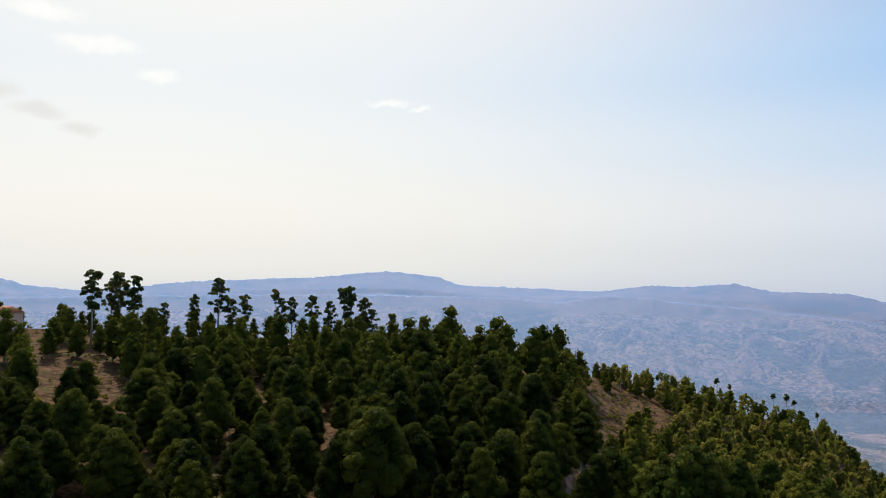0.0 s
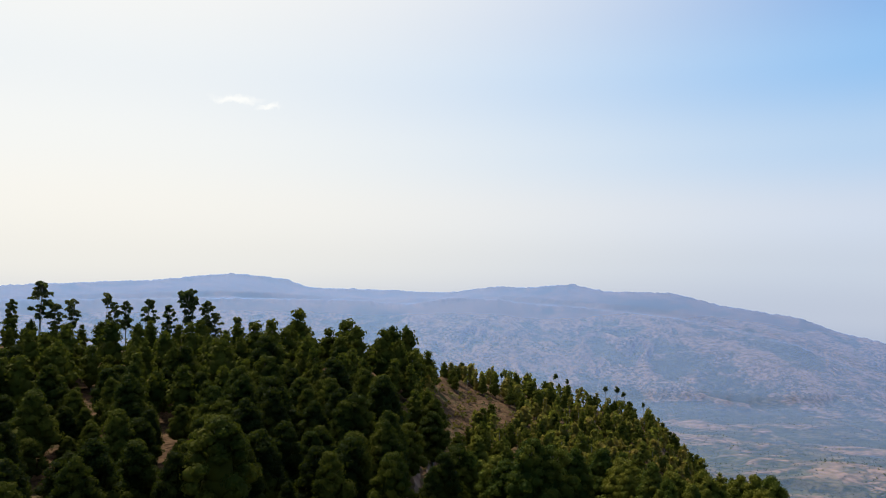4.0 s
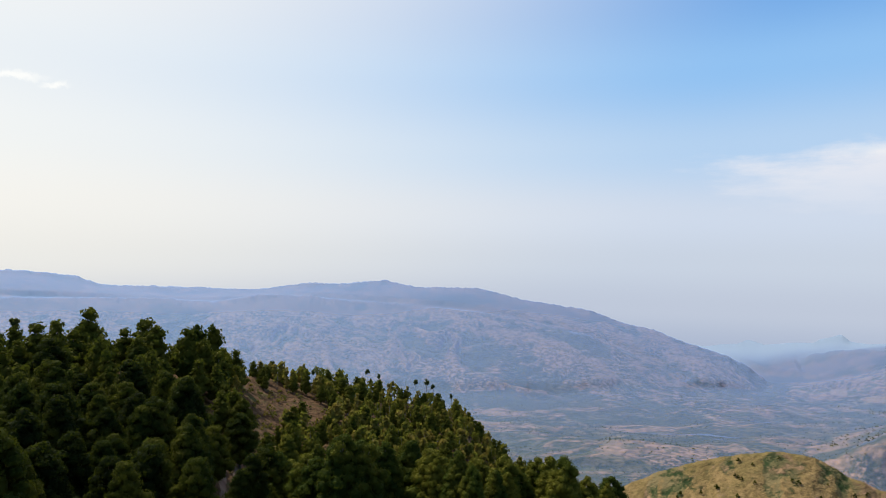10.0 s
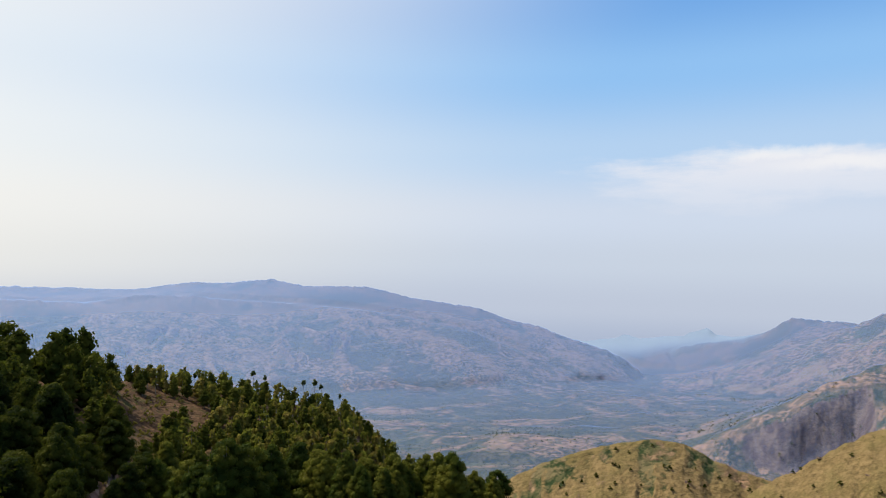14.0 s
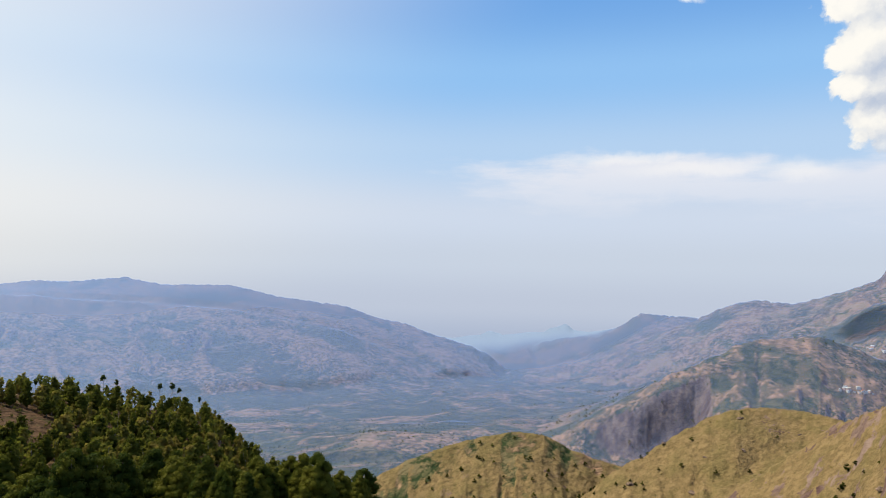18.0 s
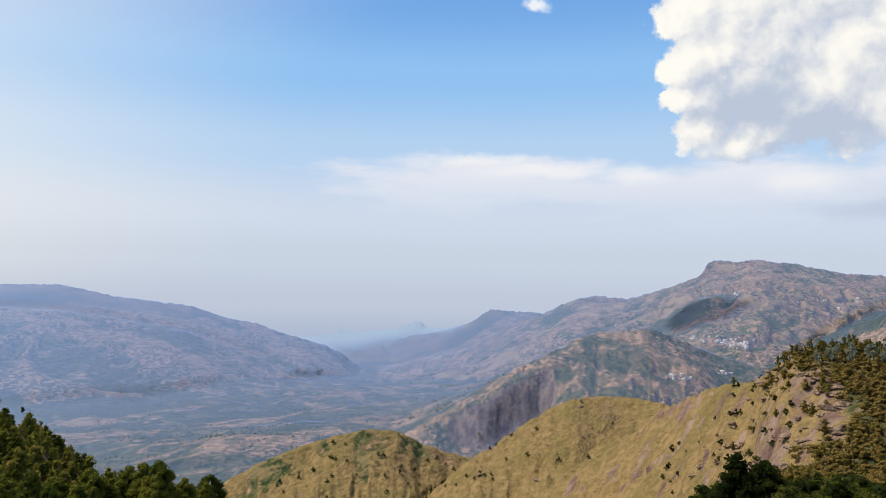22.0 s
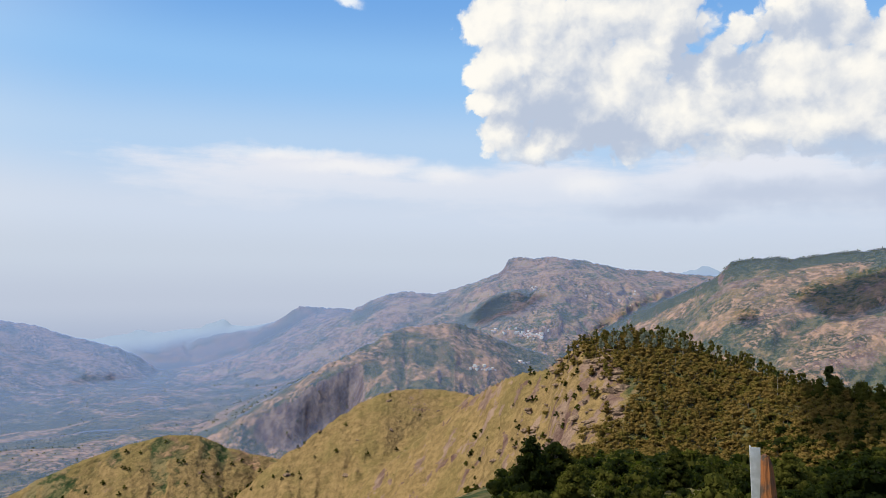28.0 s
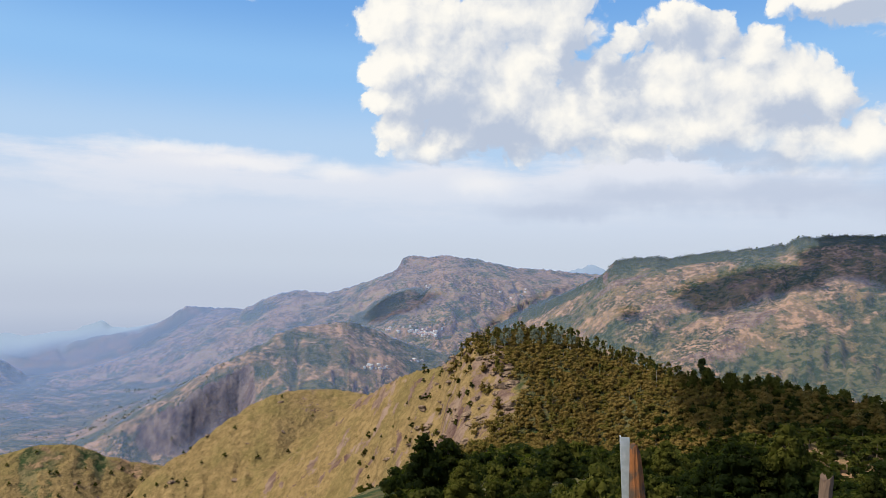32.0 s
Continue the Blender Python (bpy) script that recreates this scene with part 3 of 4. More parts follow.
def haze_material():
    """Aerial haze painted as sheet colour, lit alike on any slope, thicker farther out."""
    m, n = material("painted_haze_sheet")
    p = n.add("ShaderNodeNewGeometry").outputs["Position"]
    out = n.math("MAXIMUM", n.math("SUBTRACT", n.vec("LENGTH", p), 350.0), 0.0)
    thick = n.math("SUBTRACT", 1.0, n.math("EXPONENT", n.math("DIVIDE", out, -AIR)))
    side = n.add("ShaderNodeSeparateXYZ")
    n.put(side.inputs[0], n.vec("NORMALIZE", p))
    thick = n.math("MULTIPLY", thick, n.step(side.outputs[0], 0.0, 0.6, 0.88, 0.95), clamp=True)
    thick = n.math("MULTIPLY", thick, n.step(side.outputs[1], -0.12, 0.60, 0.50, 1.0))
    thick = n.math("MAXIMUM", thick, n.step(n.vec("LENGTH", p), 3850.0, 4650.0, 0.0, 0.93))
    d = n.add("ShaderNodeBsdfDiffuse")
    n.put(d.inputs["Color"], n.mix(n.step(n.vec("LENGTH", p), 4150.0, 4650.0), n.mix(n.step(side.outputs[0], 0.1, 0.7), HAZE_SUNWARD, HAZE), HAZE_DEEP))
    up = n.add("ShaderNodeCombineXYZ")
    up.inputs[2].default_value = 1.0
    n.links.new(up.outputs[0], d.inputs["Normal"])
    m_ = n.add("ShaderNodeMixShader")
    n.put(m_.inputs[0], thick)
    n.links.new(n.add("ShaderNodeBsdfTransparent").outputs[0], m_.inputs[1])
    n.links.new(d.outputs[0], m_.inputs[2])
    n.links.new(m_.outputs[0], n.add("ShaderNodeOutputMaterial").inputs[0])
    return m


# painted haze colours; the sunward one is brighter to mimic scattered sunlight
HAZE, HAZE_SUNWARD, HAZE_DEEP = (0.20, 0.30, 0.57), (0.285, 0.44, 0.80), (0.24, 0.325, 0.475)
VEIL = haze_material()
GROUND = ground_material()
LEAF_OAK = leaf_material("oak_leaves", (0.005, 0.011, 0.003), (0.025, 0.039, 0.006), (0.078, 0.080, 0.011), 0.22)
# lighter copy of the oak leaves, with sunshine put into their colour
LEAF_OAK_LIT = leaf_material("lit_oak_leaves", (0.020, 0.036, 0.007), (0.070, 0.090, 0.013), (0.13, 0.125, 0.018), 0.22)
LEAF_YOUNG = leaf_material("young_leaves", (0.060, 0.072, 0.016), (0.190, 0.180, 0.030), (0.27, 0.19, 0.055), 0.4)
LEAF_SHRUB = leaf_material("clearing_leaves", (0.050, 0.055, 0.028), (0.120, 0.115, 0.045), (0.220, 0.170, 0.045), 0.4)
LEAF_PALE = leaf_material("pale_leaves", (0.12, 0.15, 0.13), (0.24, 0.28, 0.25), (0.20, 0.22, 0.17), 0.3)
LEAF_GUM = leaf_material("gum_leaves", (0.022, 0.036, 0.018), (0.055, 0.075, 0.030), (0.085, 0.080, 0.035))
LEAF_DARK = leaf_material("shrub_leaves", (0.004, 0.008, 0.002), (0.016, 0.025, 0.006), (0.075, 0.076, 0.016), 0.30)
LEAF_DRY = leaf_material("dry_leaves", (0.036, 0.037, 0.010), (0.115, 0.098, 0.024), (0.195, 0.130, 0.045), 0.36)
LEAF_FAR = leaf_material("far_leaves", (0.022, 0.038, 0.016), (0.050, 0.065, 0.026), (0.075, 0.075, 0.035))
LEAF_VALLEY = leaf_material("valley_leaves", (0.026, 0.042, 0.012), (0.070, 0.085, 0.025), (0.11, 0.105, 0.035), 0.2)
BARK = bark_material("grey_bark", (0.10, 0.08, 0.06), (0.26, 0.22, 0.18))
PALE_BARK = bark_material("pale_bark", (0.22, 0.19, 0.15), (0.45, 0.41, 0.35))

# ---------------------------------------------------------------- the ground, one sheet to the horizon


def mesh_from(name, verts, faces, mat, smooth=True):
    me = bpy.data.meshes.new(name)
    verts, faces = np.asarray(verts, np.float32), np.asarray(faces, np.int32)
    k = faces.shape[1]
    me.vertices.add(len(verts))
    me.vertices.foreach_set("co", verts.ravel())
    me.loops.add(faces.size)
    me.loops.foreach_set("vertex_index", faces.ravel())
    me.polygons.add(len(faces))
    me.polygons.foreach_set("loop_start", np.arange(0, faces.size, k, dtype=np.int32))
    me.polygons.foreach_set("use_smooth", np.full(len(faces), smooth))
    me.update(calc_edges=True)
    me.validate()
    me.materials.append(mat)
    return me


def in_patch(az, d, a0, d0, ra, rd):
    return np.clip(1.3 - np.sqrt(((az - a0) / ra) ** 2 + ((d - d0) / rd) ** 2), 0, 1)


CLEARINGS = [(-27.0, 200, 4.2, 26), (-24.0, 186, 2.2, 14), (-31, 240, 3.5, 26), (12.6, 245, 1.7, 46), (15.5, 275, 2.6, 24), (11.0, 290, 1.2, 20), (7.5, 205, 2.4, 16), (-12.5, 235, 1.6, 8), (10.5, 172, 1.8, 14)]


def clearing(az, d):
    c = np.zeros(np.shape(az))
    for a0, d0, ra, rd in CLEARINGS:
        c = np.maximum(c, in_patch(az, d, a0, d0, ra, rd))
    return c


def make_ground():
    az, d = AZ, DIST
    A, D = np.meshgrid(az, d)
    z, owner = HEIGHT, OWNER
    a = np.radians(A)
    x, y = D * np.sin(a), D * np.cos(a)
    nd, na = A.shape
    verts = np.stack([x, y, z], -1).reshape(-1, 3)
    i, j = np.meshgrid(np.arange(nd - 1), np.arange(na), indexing="ij")
    j2 = (j + 1) % na
    faces = np.stack([i * na + j, i * na + j2, (i + 1) * na + j2, (i + 1) * na + j], -1).reshape(-1, 4)
    me = mesh_from("ground", verts, faces, GROUND)
    # cover: bare rock where it is steep, grass and earth by hill
    gz_d = np.gradient(z, axis=0) / np.maximum(np.gradient(D, axis=0), 0.01)
    gz_a = np.gradient(z, axis=1) / np.maximum(np.gradient(a, axis=1) * D, 0.01)
    steep = np.sqrt(gz_d ** 2 + gz_a ** 2)
    idx = {name: k for k, name in enumerate(ORDER)}
    lump = fbm(x / 60, y / 60, 4)
    rubble = fbm(x / 13, y / 13, 3)
    rock = np.clip((steep - 0.55) * 0.9, 0, 0.75)
    rock = np.where(owner == idx["cliff_ridge"], np.clip((steep - 0.62) * 1.3, 0, 0.9), rock)
    gully = 0.28 * RELIEF
    top = np.interp(A, [q[0] for q in RIDGES["forest_mountain"][0]], [q[2] for q in RIDGES["forest_mountain"][0]])
    rock = np.where((owner == idx["forest_mountain"]) & (top - D > 100), np.clip(fbm(x / 70, y / 160, 4) * 0.5 + gully * 0.9 + 0.08, 0, 0.58), rock)
    rock = np.where(np.isin(owner, [idx["grass_dome"], idx["small_hill"]]), np.clip(lump * 0.7 - 0.1, 0, 0.45), rock)
    face = np.maximum(in_patch(A, D, 80.5, 430, 4.0, 60), in_patch(A, D, 86, 400, 3.0, 25)) * np.clip(0.8 + lump, 0, 1)
    rock = np.where(owner == idx["wooded_hill"], np.clip(0.26 + face * 0.42 + lump * 0.25 + rubble * 0.55, 0, 0.75) * np.clip((90 - A) / 5, 0.1, 1), rock)
    grass = np.where(owner == idx["grass_dome"], 0.85, np.where(owner == idx["small_hill"], 0.54 + 0.4 * lump + 0.25 * RELIEF, np.where(owner == 99, 0.40, 0.0)))
    grass = np.where(owner == idx["wooded_hill"], np.clip((89 - A) / 5, 0.0, 0.9), grass)
    grass = np.where(owner == idx["forest_mountain"], np.clip(0.15 + 0.6 * lump - 0.6 * (top - D < 90), 0, 0.55), grass)
    grass = np.where(owner == idx["grove_hill"], np.clip((A > 9) * (A < 20) * (0.35 + lump), 0, 0.7), grass)
    earth = np.where((owner == idx["grove_hill"]) | (owner == 99) | (owner == idx["wooded_hill"]), np.where(owner == idx["grove_hill"], 0.78, 0.40 + 0.6 * clearing(A, D)) * np.where(owner == idx["wooded_hill"], np.clip((A - 83) / 5 + 0.6 * lump, 0, 1.1), 1), 0.0) * np.where((grass > 0.4) & (owner != idx["wooded_hill"]), 0.7, 1)
    dry = np.where(owner == idx["mesa"], 0.5, np.where(owner == idx["dark_spur"], -0.1, 0.12)) + 0.15 * np.isin(owner, [idx["plateau"], idx["escarpment"]])
    # drier spurs and greener gullies; also paints spurs as lit and gullies as shaded
    dry = dry + np.where(D > 1100, np.where(A < 56, 3.2, 2.0) * gully + 0.15, 0)
    dry = np.where(owner == idx["small_hill"], 0.1, np.where(owner == idx["cliff_ridge"], dry - 0.1, np.where(owner == idx["forest_mountain"], dry - 0.15, np.where(owner == -1, dry - 0.55, dry))))
    dry = np.where((owner == idx["forest_mountain"]) & (top - D < 70), -0.6, dry)
    wood = np.where(owner == idx["forest_mountain"], np.clip(1.1 - (top - D) / 75 + 0.9 * lump, 0, 1) + np.clip(-0.9 * RELIEF + 0.5 * lump - 0.1, 0, 0.8), np.where((owner == -1) | (owner == idx["cliff_ridge"]) | (owner == idx["dark_spur"]), np.clip(0.12 + 0.5 * lump - 0.25 * RELIEF, 0, 0.7), np.where(D > 1100, np.clip(0.3 * lump - 0.2 * RELIEF, 0, 0.4), 0.0)))
    for name, v in (("rock", rock), ("grass", grass), ("earth", earth), ("dry", dry), ("wood", wood), ("tilled", np.where((owner == idx["dark_spur"]) | (owner == idx["mesa"]), 0.9, np.where(owner == -1, 0.5, 0.25)))):
        at_ = me.attributes.new(name, "FLOAT", "POINT")
        at_.data.foreach_set("value", v.astype(np.float32).ravel())
    # a sheet close above the far ground that carries the painted haze
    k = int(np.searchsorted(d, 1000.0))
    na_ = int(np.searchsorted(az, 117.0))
    lifted = np.stack([x, y, np.maximum(HAZE_SHEET_TOP, z + 0.6)], -1)[k:, :na_]
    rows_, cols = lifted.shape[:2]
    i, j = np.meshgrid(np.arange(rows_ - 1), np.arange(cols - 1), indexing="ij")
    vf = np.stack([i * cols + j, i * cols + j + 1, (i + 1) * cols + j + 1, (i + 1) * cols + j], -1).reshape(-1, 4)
    tagged(new("painted_haze_sheet", mesh_from("painted_haze_sheet", lifted.reshape(-1, 3), vf, VEIL)), "sheet over the far valley and mountains with bluish haze painted in", "haze", kind="structure")
    ob = new("ground", me)
    return tagged(ob, "hill country of dry grass, rock and scrub round a wide valley", "ground", kind="structure")


make_ground()

# ---------------------------------------------------------------- trees


def tube(path, radii, sides=6):
    """Verts and quads of a tapered limb along a path."""
    v, f = [], []
    for k, (p, r) in enumerate(zip(path, radii)):
        for s in range(sides):
            t = 2 * math.pi * s / sides
            v.append((p[0] + r * math.cos(t), p[1] + r * math.sin(t), p[2]))
        if k:
            b = (k - 1) * sides
            for s in range(sides):
                s2 = (s + 1) % sides
                f.append((b + s, b + s2, b + sides + s2, b + sides + s))
    return np.array(v), np.array(f)


def join(pieces):
    vs, fs, base = [], [], 0
    for v, f in pieces:
        vs.append(v)
        fs.append(f + base)
        base += len(v)
    return np.concatenate(vs), np.concatenate(fs)


def sprays(centres, radii, count, size, r, droop=0.0):
    """Small leaf sprays (quads) on the skins of clumps."""
    k = r.integers(0, len(centres), count)
    w = r.normal(size=(count, 3))
    w[:, 2] = np.abs(w[:, 2]) * 0.9 - 0.25
    w /= np.linalg.norm(w, axis=1)[:, None]
    at_ = centres[k] + w * radii[k][:, None] * r.uniform(0.80, 1.12, (count, 1)) * np.array([1, 1, 0.85])
    u = np.cross(w, r.normal(size=(count, 3)))
    u /= np.linalg.norm(u, axis=1)[:, None]
    out = np.cross(u, w) * 0.95 + w * 0.15
    out[:, 2] -= droop
    s = size * r.uniform(0.6, 1.4, (count, 1))
    v = np.stack([at_ - u * s * 0.5, at_ + out * s * 0.15 + u * s * 0.5 * 0.2 - w * s * 0.1, at_ + u * s * 0.5 + out * s * 0.25, at_ + out * s * 0.9 + w * s * 0.1], 1).reshape(-1, 3)
    return v, np.arange(count * 4).reshape(-1, 4)


def hull(centre, radius, r, squash=0.85, rings=2, sides=6):
    """A lumpy clump of inner foliage."""
    v, f = [], []
    for i in range(rings + 1):
        t = math.pi * (0.05 + 0.90 * i / rings)
        for s in range(sides):
            q = 2 * math.pi * (s + 0.5 * (i % 2)) / sides
            k = radius * r.uniform(0.74, 1.0)
            v.append((centre[0] + k * math.sin(t) * math.cos(q), centre[1] + k * math.sin(t) * math.sin(q), centre[2] + k * squash * math.cos(t)))
        if i:
            b = (i - 1) * sides
            for s in range(sides):
                f.append((b + s, b + sides + s, b + sides + (s + 1) % sides, b + (s + 1) % sides))
    return np.array(v), np.array(f)


def tree_shape(kind, seed, leaves, clumps, leaf_size):
    """Meshes' raw parts: (trunk verts, faces), (crown verts, faces). About 10 m high before scaling."""
    r = np.random.default_rng(seed)
    if kind == "oak":
        t = np.linspace(0.20, 0.97, clumps) + r.uniform(-0.03, 0.03, clumps)
        slim, point = r.uniform(0.85, 1.15), r.uniform(0.5, 0.85)
        rim = 3.0 * slim * np.clip(1 - np.abs((t - 0.34) / 0.70) ** (2 * point), 0.01, 1) ** 0.72 * np.clip(t / 0.34, 0.55, 1)
        rad = (0.62 + 0.62 * np.clip(1.0 - t, 0, 1) ** 0.8) * r.uniform(0.85, 1.25, clumps) * (32 / clumps) ** 0.33
        wide = np.maximum(rim - 0.55 * rad, 0.0) * r.uniform(0.75, 1.12, clumps)
        q = np.arange(clumps) * 2.4 + r.uniform(0, 0.9, clumps)
        c = np.stack([wide * np.cos(q), wide * np.sin(q), t * 9.4 + r.uniform(-0.2, 0.2, clumps)], 1)
        stem, foot = 9.0, 0.20
    elif kind == "gum":
        t = np.sort(r.uniform(0.38, 1.0, clumps) ** 0.8)
        wide = 1.05 * np.sin(np.pi * np.clip((1.12 - t) / 0.85, 0, 1)) * r.uniform(0.2, 1.4, clumps)
        q = r.uniform(0, 6.28, clumps)
        c = np.stack([wide * np.cos(q), wide * np.sin(q), t * 9.6], 1)
        rad = r.uniform(0.16, 0.40, clumps) * (1.3 - 0.5 * t)
        stem, foot = 9.5, 0.13
    elif kind == "umbrella":
        q = r.uniform(0, 6.28, clumps)
        wide = 0.55 * np.sqrt(r.uniform(0, 1, clumps))
        c = np.stack([wide * np.cos(q), wide * np.sin(q), 9.0 + r.uniform(-1.0, 0.6, clumps)], 1)
        rad = r.uniform(0.16, 0.34, clumps)
        stem, foot = 9.0, 0.10
    else:
        q = r.uniform(0, 6.28, clumps)
        wide = 3.2 * np.sqrt(r.uniform(0, 1, clumps))
        c = np.stack([wide * np.cos(q), wide * np.sin(q), 1.5 + (6.5 - 0.5 * wide ** 2) * r.uniform(0.2, 1.0, clumps)], 1)
        rad = r.uniform(0.9, 1.7, clumps)
        stem, foot = 5.0, 0.22
    bend = r.uniform(-0.35, 0.35, 2)
    hs = np.linspace(0, 1, 6 if clumps > 12 else 3)
    path = [(bend[0] * h * h, bend[1] * h * h, h * stem - (0.8 if h == 0 else 0)) for h in hs]
    trunk = [tube(path, [foot * (1.25 - h) for h in hs], 5)]
    for k in range(0, clumps, 3 if clumps < 20 else 5):
        h = max(0.2, c[k, 2] / 10 - 0.12)
        a, b = np.array([bend[0] * h * h, bend[1] * h * h, h * stem]), c[k]
        trunk.append(tube([a, (a + b) / 2 + (0, 0, 0.15), b], [foot * 0.42, foot * 0.3, foot * 0.12], 3))
    core = 0.55 if kind in ("gum", "umbrella") else 0.92
    inner = [hull(c[k], rad[k] * min(core, 0.90), r, 0.85, 3, 7) if clumps > 20 else hull(c[k], rad[k] * core, r) for k in range(clumps)]
    if kind == "oak":
        inner += [hull((0, 0, z), w, r, 1.0, 3, 7) for z, w in ((3.0, 1.8), (4.8, 1.8), (6.6, 1.3))]
    return join(trunk), join(inner + [sprays(c, rad, leaves, leaf_size, r, 0.25 if kind == "gum" else 0.0)])


def part(name, v, f, mat, parent, label=""):
    ob = new(name, mesh_from(name, v, f, mat))
    ob.parent = parent
    return tagged(ob, label)


def tree_thing(name, kind, seed, leaves, clumps, leaf_size, leaf, bark, label, category, group):
    ob = new(name)
    (tv, tf), (cv, cf) = tree_shape(kind, seed, leaves, clumps, leaf_size)
    part("trunk", tv, tf, bark, ob)
    part("crown", cv, cf, leaf, ob)
    return tagged(ob, label, category, group)


def plant(protos, spots, r):
    """Copies of the prototypes at spots (x, y, z, height), the first ones moved into place themselves."""
    for k, (x, y, z, h) in enumerate(spots):
        p = protos[k % len(protos)]
        w = h / 10 * r.uniform(0.9, 1.15)
        m = pose(x, y, z - 0.15, r.uniform(-3, 3), r.uniform(-3, 3), r.uniform(0, 360))
        if k < len(protos):
            p.matrix_basis = m
            p.scale = (w, w, h / 10)
        else:
            c = copy_thing(p, m)
            c.scale = (w, w, h / 10)


def scatter(a0, a1, d0, d1, gap, keep, r):
    """Spots about gap metres apart in a sector of the land, kept by keep(az, d)."""
    out_a, out_d = [], []
    d = d0
    while d < d1:
        n = max(1, int(radians(a1 - a0) * d / gap))
        az = a0 + (np.arange(n) + r.uniform(0.05, 0.95, n)) * (a1 - a0) / n
        out_a.append(az)
        out_d.append(d + r.uniform(-0.5, 0.5, n) * gap)
        d += gap
    az, d = np.concatenate(out_a), np.concatenate(out_d)
    k = keep(az, d)
    az, d = az[k], d[k]
    z, owner = land(az, d)
    a = np.radians(az)
    return az, d, np.stack([d * np.sin(a), d * np.cos(a), z], 1), owner


def grove(name, shapes, places, heights, leaf, bark, label, r, category="forest", spread=1.0):
    """Many trees that nobody would count, joined: one object with a crown mesh and a trunk mesh."""
    pick = r.integers(0, len(shapes), len(places))
    turn = r.uniform(0, 6.28, len(places))
    tv, tf, cv, cf, tb, cb = [], [], [], [], 0, 0
    for p, h, k, q in zip(places, heights, pick, turn):
        (v1, f1), (v2, f2) = shapes[k]
        c, s = math.cos(q), math.sin(q)
        w = h / 10 * r.uniform(0.85, 1.2) * spread
        m = np.array([[c * w, s * w, 0], [-s * w, c * w, 0], [0, 0, h / 10]])
        tv.append(v1 @ m + p)
        tf.append(f1 + tb)
        tb += len(v1)
        cv.append(v2 @ m + p)
        cf.append(f2 + cb)
        cb += len(v2)
    ob = new(name)
    part("trunk", np.concatenate(tv), np.concatenate(tf), bark, ob)
    part("crown", np.concatenate(cv), np.concatenate(cf), leaf, ob)
    return tagged(ob, label, category, kind="stuff")


R = np.random.default_rng(21)

# the grove across the dip: the nearer trees one by one, those behind joined
az, d, xyz, owner = scatter(-34, 40, 108, 345, 7.4, lambda a, q: (clearing(a, q) < 0.45) & (q > np.interp(a, [-34, -10, 10, 30, 40], [112, 112, 118, 125, 150])), R)
ridge_d = np.interp(az, [-34, 8, 12, 20, 40], [275, 262, 312, 345, 335])
keep = d < ridge_d
az, d, xyz = az[keep], d[keep], xyz[keep]
young = np.clip((az - 9) / 3, 0, 1) * np.clip((d - 190) / 40, 0, 1)
tall = (12.0 - 3.8 * young) * R.choice([0.55, 0.7, 0.85, 0.95, 1.05, 1.2], len(az)) * R.uniform(0.9, 1.1, len(az)) * np.interp(az, [-8, -3, 8, 12], [1, 1.2, 1.2, 1]) * np.where((d > 222) & (az < -3), 0.75, 1.0)
order = np.argsort(d + R.uniform(0, 30, len(az)))
first, rest = order[:240], order[240:]
oaks = [tree_thing("silver_oak", "oak", 100 + k, 5200, 40, 0.24, LEAF_OAK, BARK, "dark green conical silver oak tree with yellow-green leaf clumps", "tree", "silver oaks of the grove") for k in range(6)]
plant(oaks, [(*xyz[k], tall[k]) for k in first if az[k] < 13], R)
lit_oaks = [tree_thing("silver_oak", "oak", 110 + k, 5200, 40, 0.24, LEAF_OAK_LIT, BARK, "silver oak tree with sunlight put into its yellow-green leaf colour", "tree", "silver oaks of the grove") for k in range(4)]
plant(lit_oaks, [(*xyz[k], tall[k]) for k in first if az[k] >= 13], R)
mid_shapes = [tree_shape("oak", 200 + k, 420, 16, 0.55) for k in range(6)]
grove("grove_trees", mid_shapes, xyz[rest], tall[rest], LEAF_OAK, BARK, "dense dark green trees covering the back of the near hill", R)

az, d, xyz, owner = scatter(9.5, 35, 200, 345, 5.6, lambda a, q: (clearing(a, q) < 0.25) & (q < np.interp(a, [9, 12, 20, 40], [285, 314, 346, 336])), R)
grove("young_trees", [tree_shape("gum" if k % 2 else "oak", 220 + k, 120, 10, 1.0) for k in range(6)], xyz, R.uniform(5.0, 9.5, len(xyz)), LEAF_YOUNG, PALE_BARK, "young olive and yellow-green trees along the descending ridge", R)

# low shrubs in the clearings
az, d, xyz, owner = scatter(-34, 36, 115, 335, 3.6, lambda a, q: (clearing(a, q) > 0.25) & (R.random(len(a)) < 0.55), R)
grove("clearing_shrubs", [tree_shape("bush", 240 + k, 70, 6, 1.6) for k in range(5)], xyz, R.uniform(0.9, 2.8, len(xyz)), LEAF_SHRUB, BARK, "low yellow-green and grey shrubs on bare red earth", R, "shrub")

# tall gums along the crest of the grove
spots = []
for a, h in ((-25.9, 21), (-24.7, 18), (-24.0, 20), (-23.2, 19), (-21.0, 12), (-19.2, 16), (-17.3, 19), (-16.3, 14), (-15.2, 15), (-11.8, 14), (-10.4, 15), (-9.0, 13), (-7.6, 16), (-6.4, 15), (-5.5, 13), (-12.6, 13)):
    q = float(np.interp(a, [-34, 8], [258, 246])) + R.uniform(-8, 6)
    spots.append((*at(a, q), h * R.uniform(0.92, 1.05) * (1.28 if a > -14 else 1.1)))
gums = [tree_thing("gum_tree", "gum", 300 + k, 2400, 52, 0.30, LEAF_GUM, PALE_BARK, "tall thin gum tree with sparse dark foliage on the crest", "tree", "gum trees on the crest") for k in range(4)]
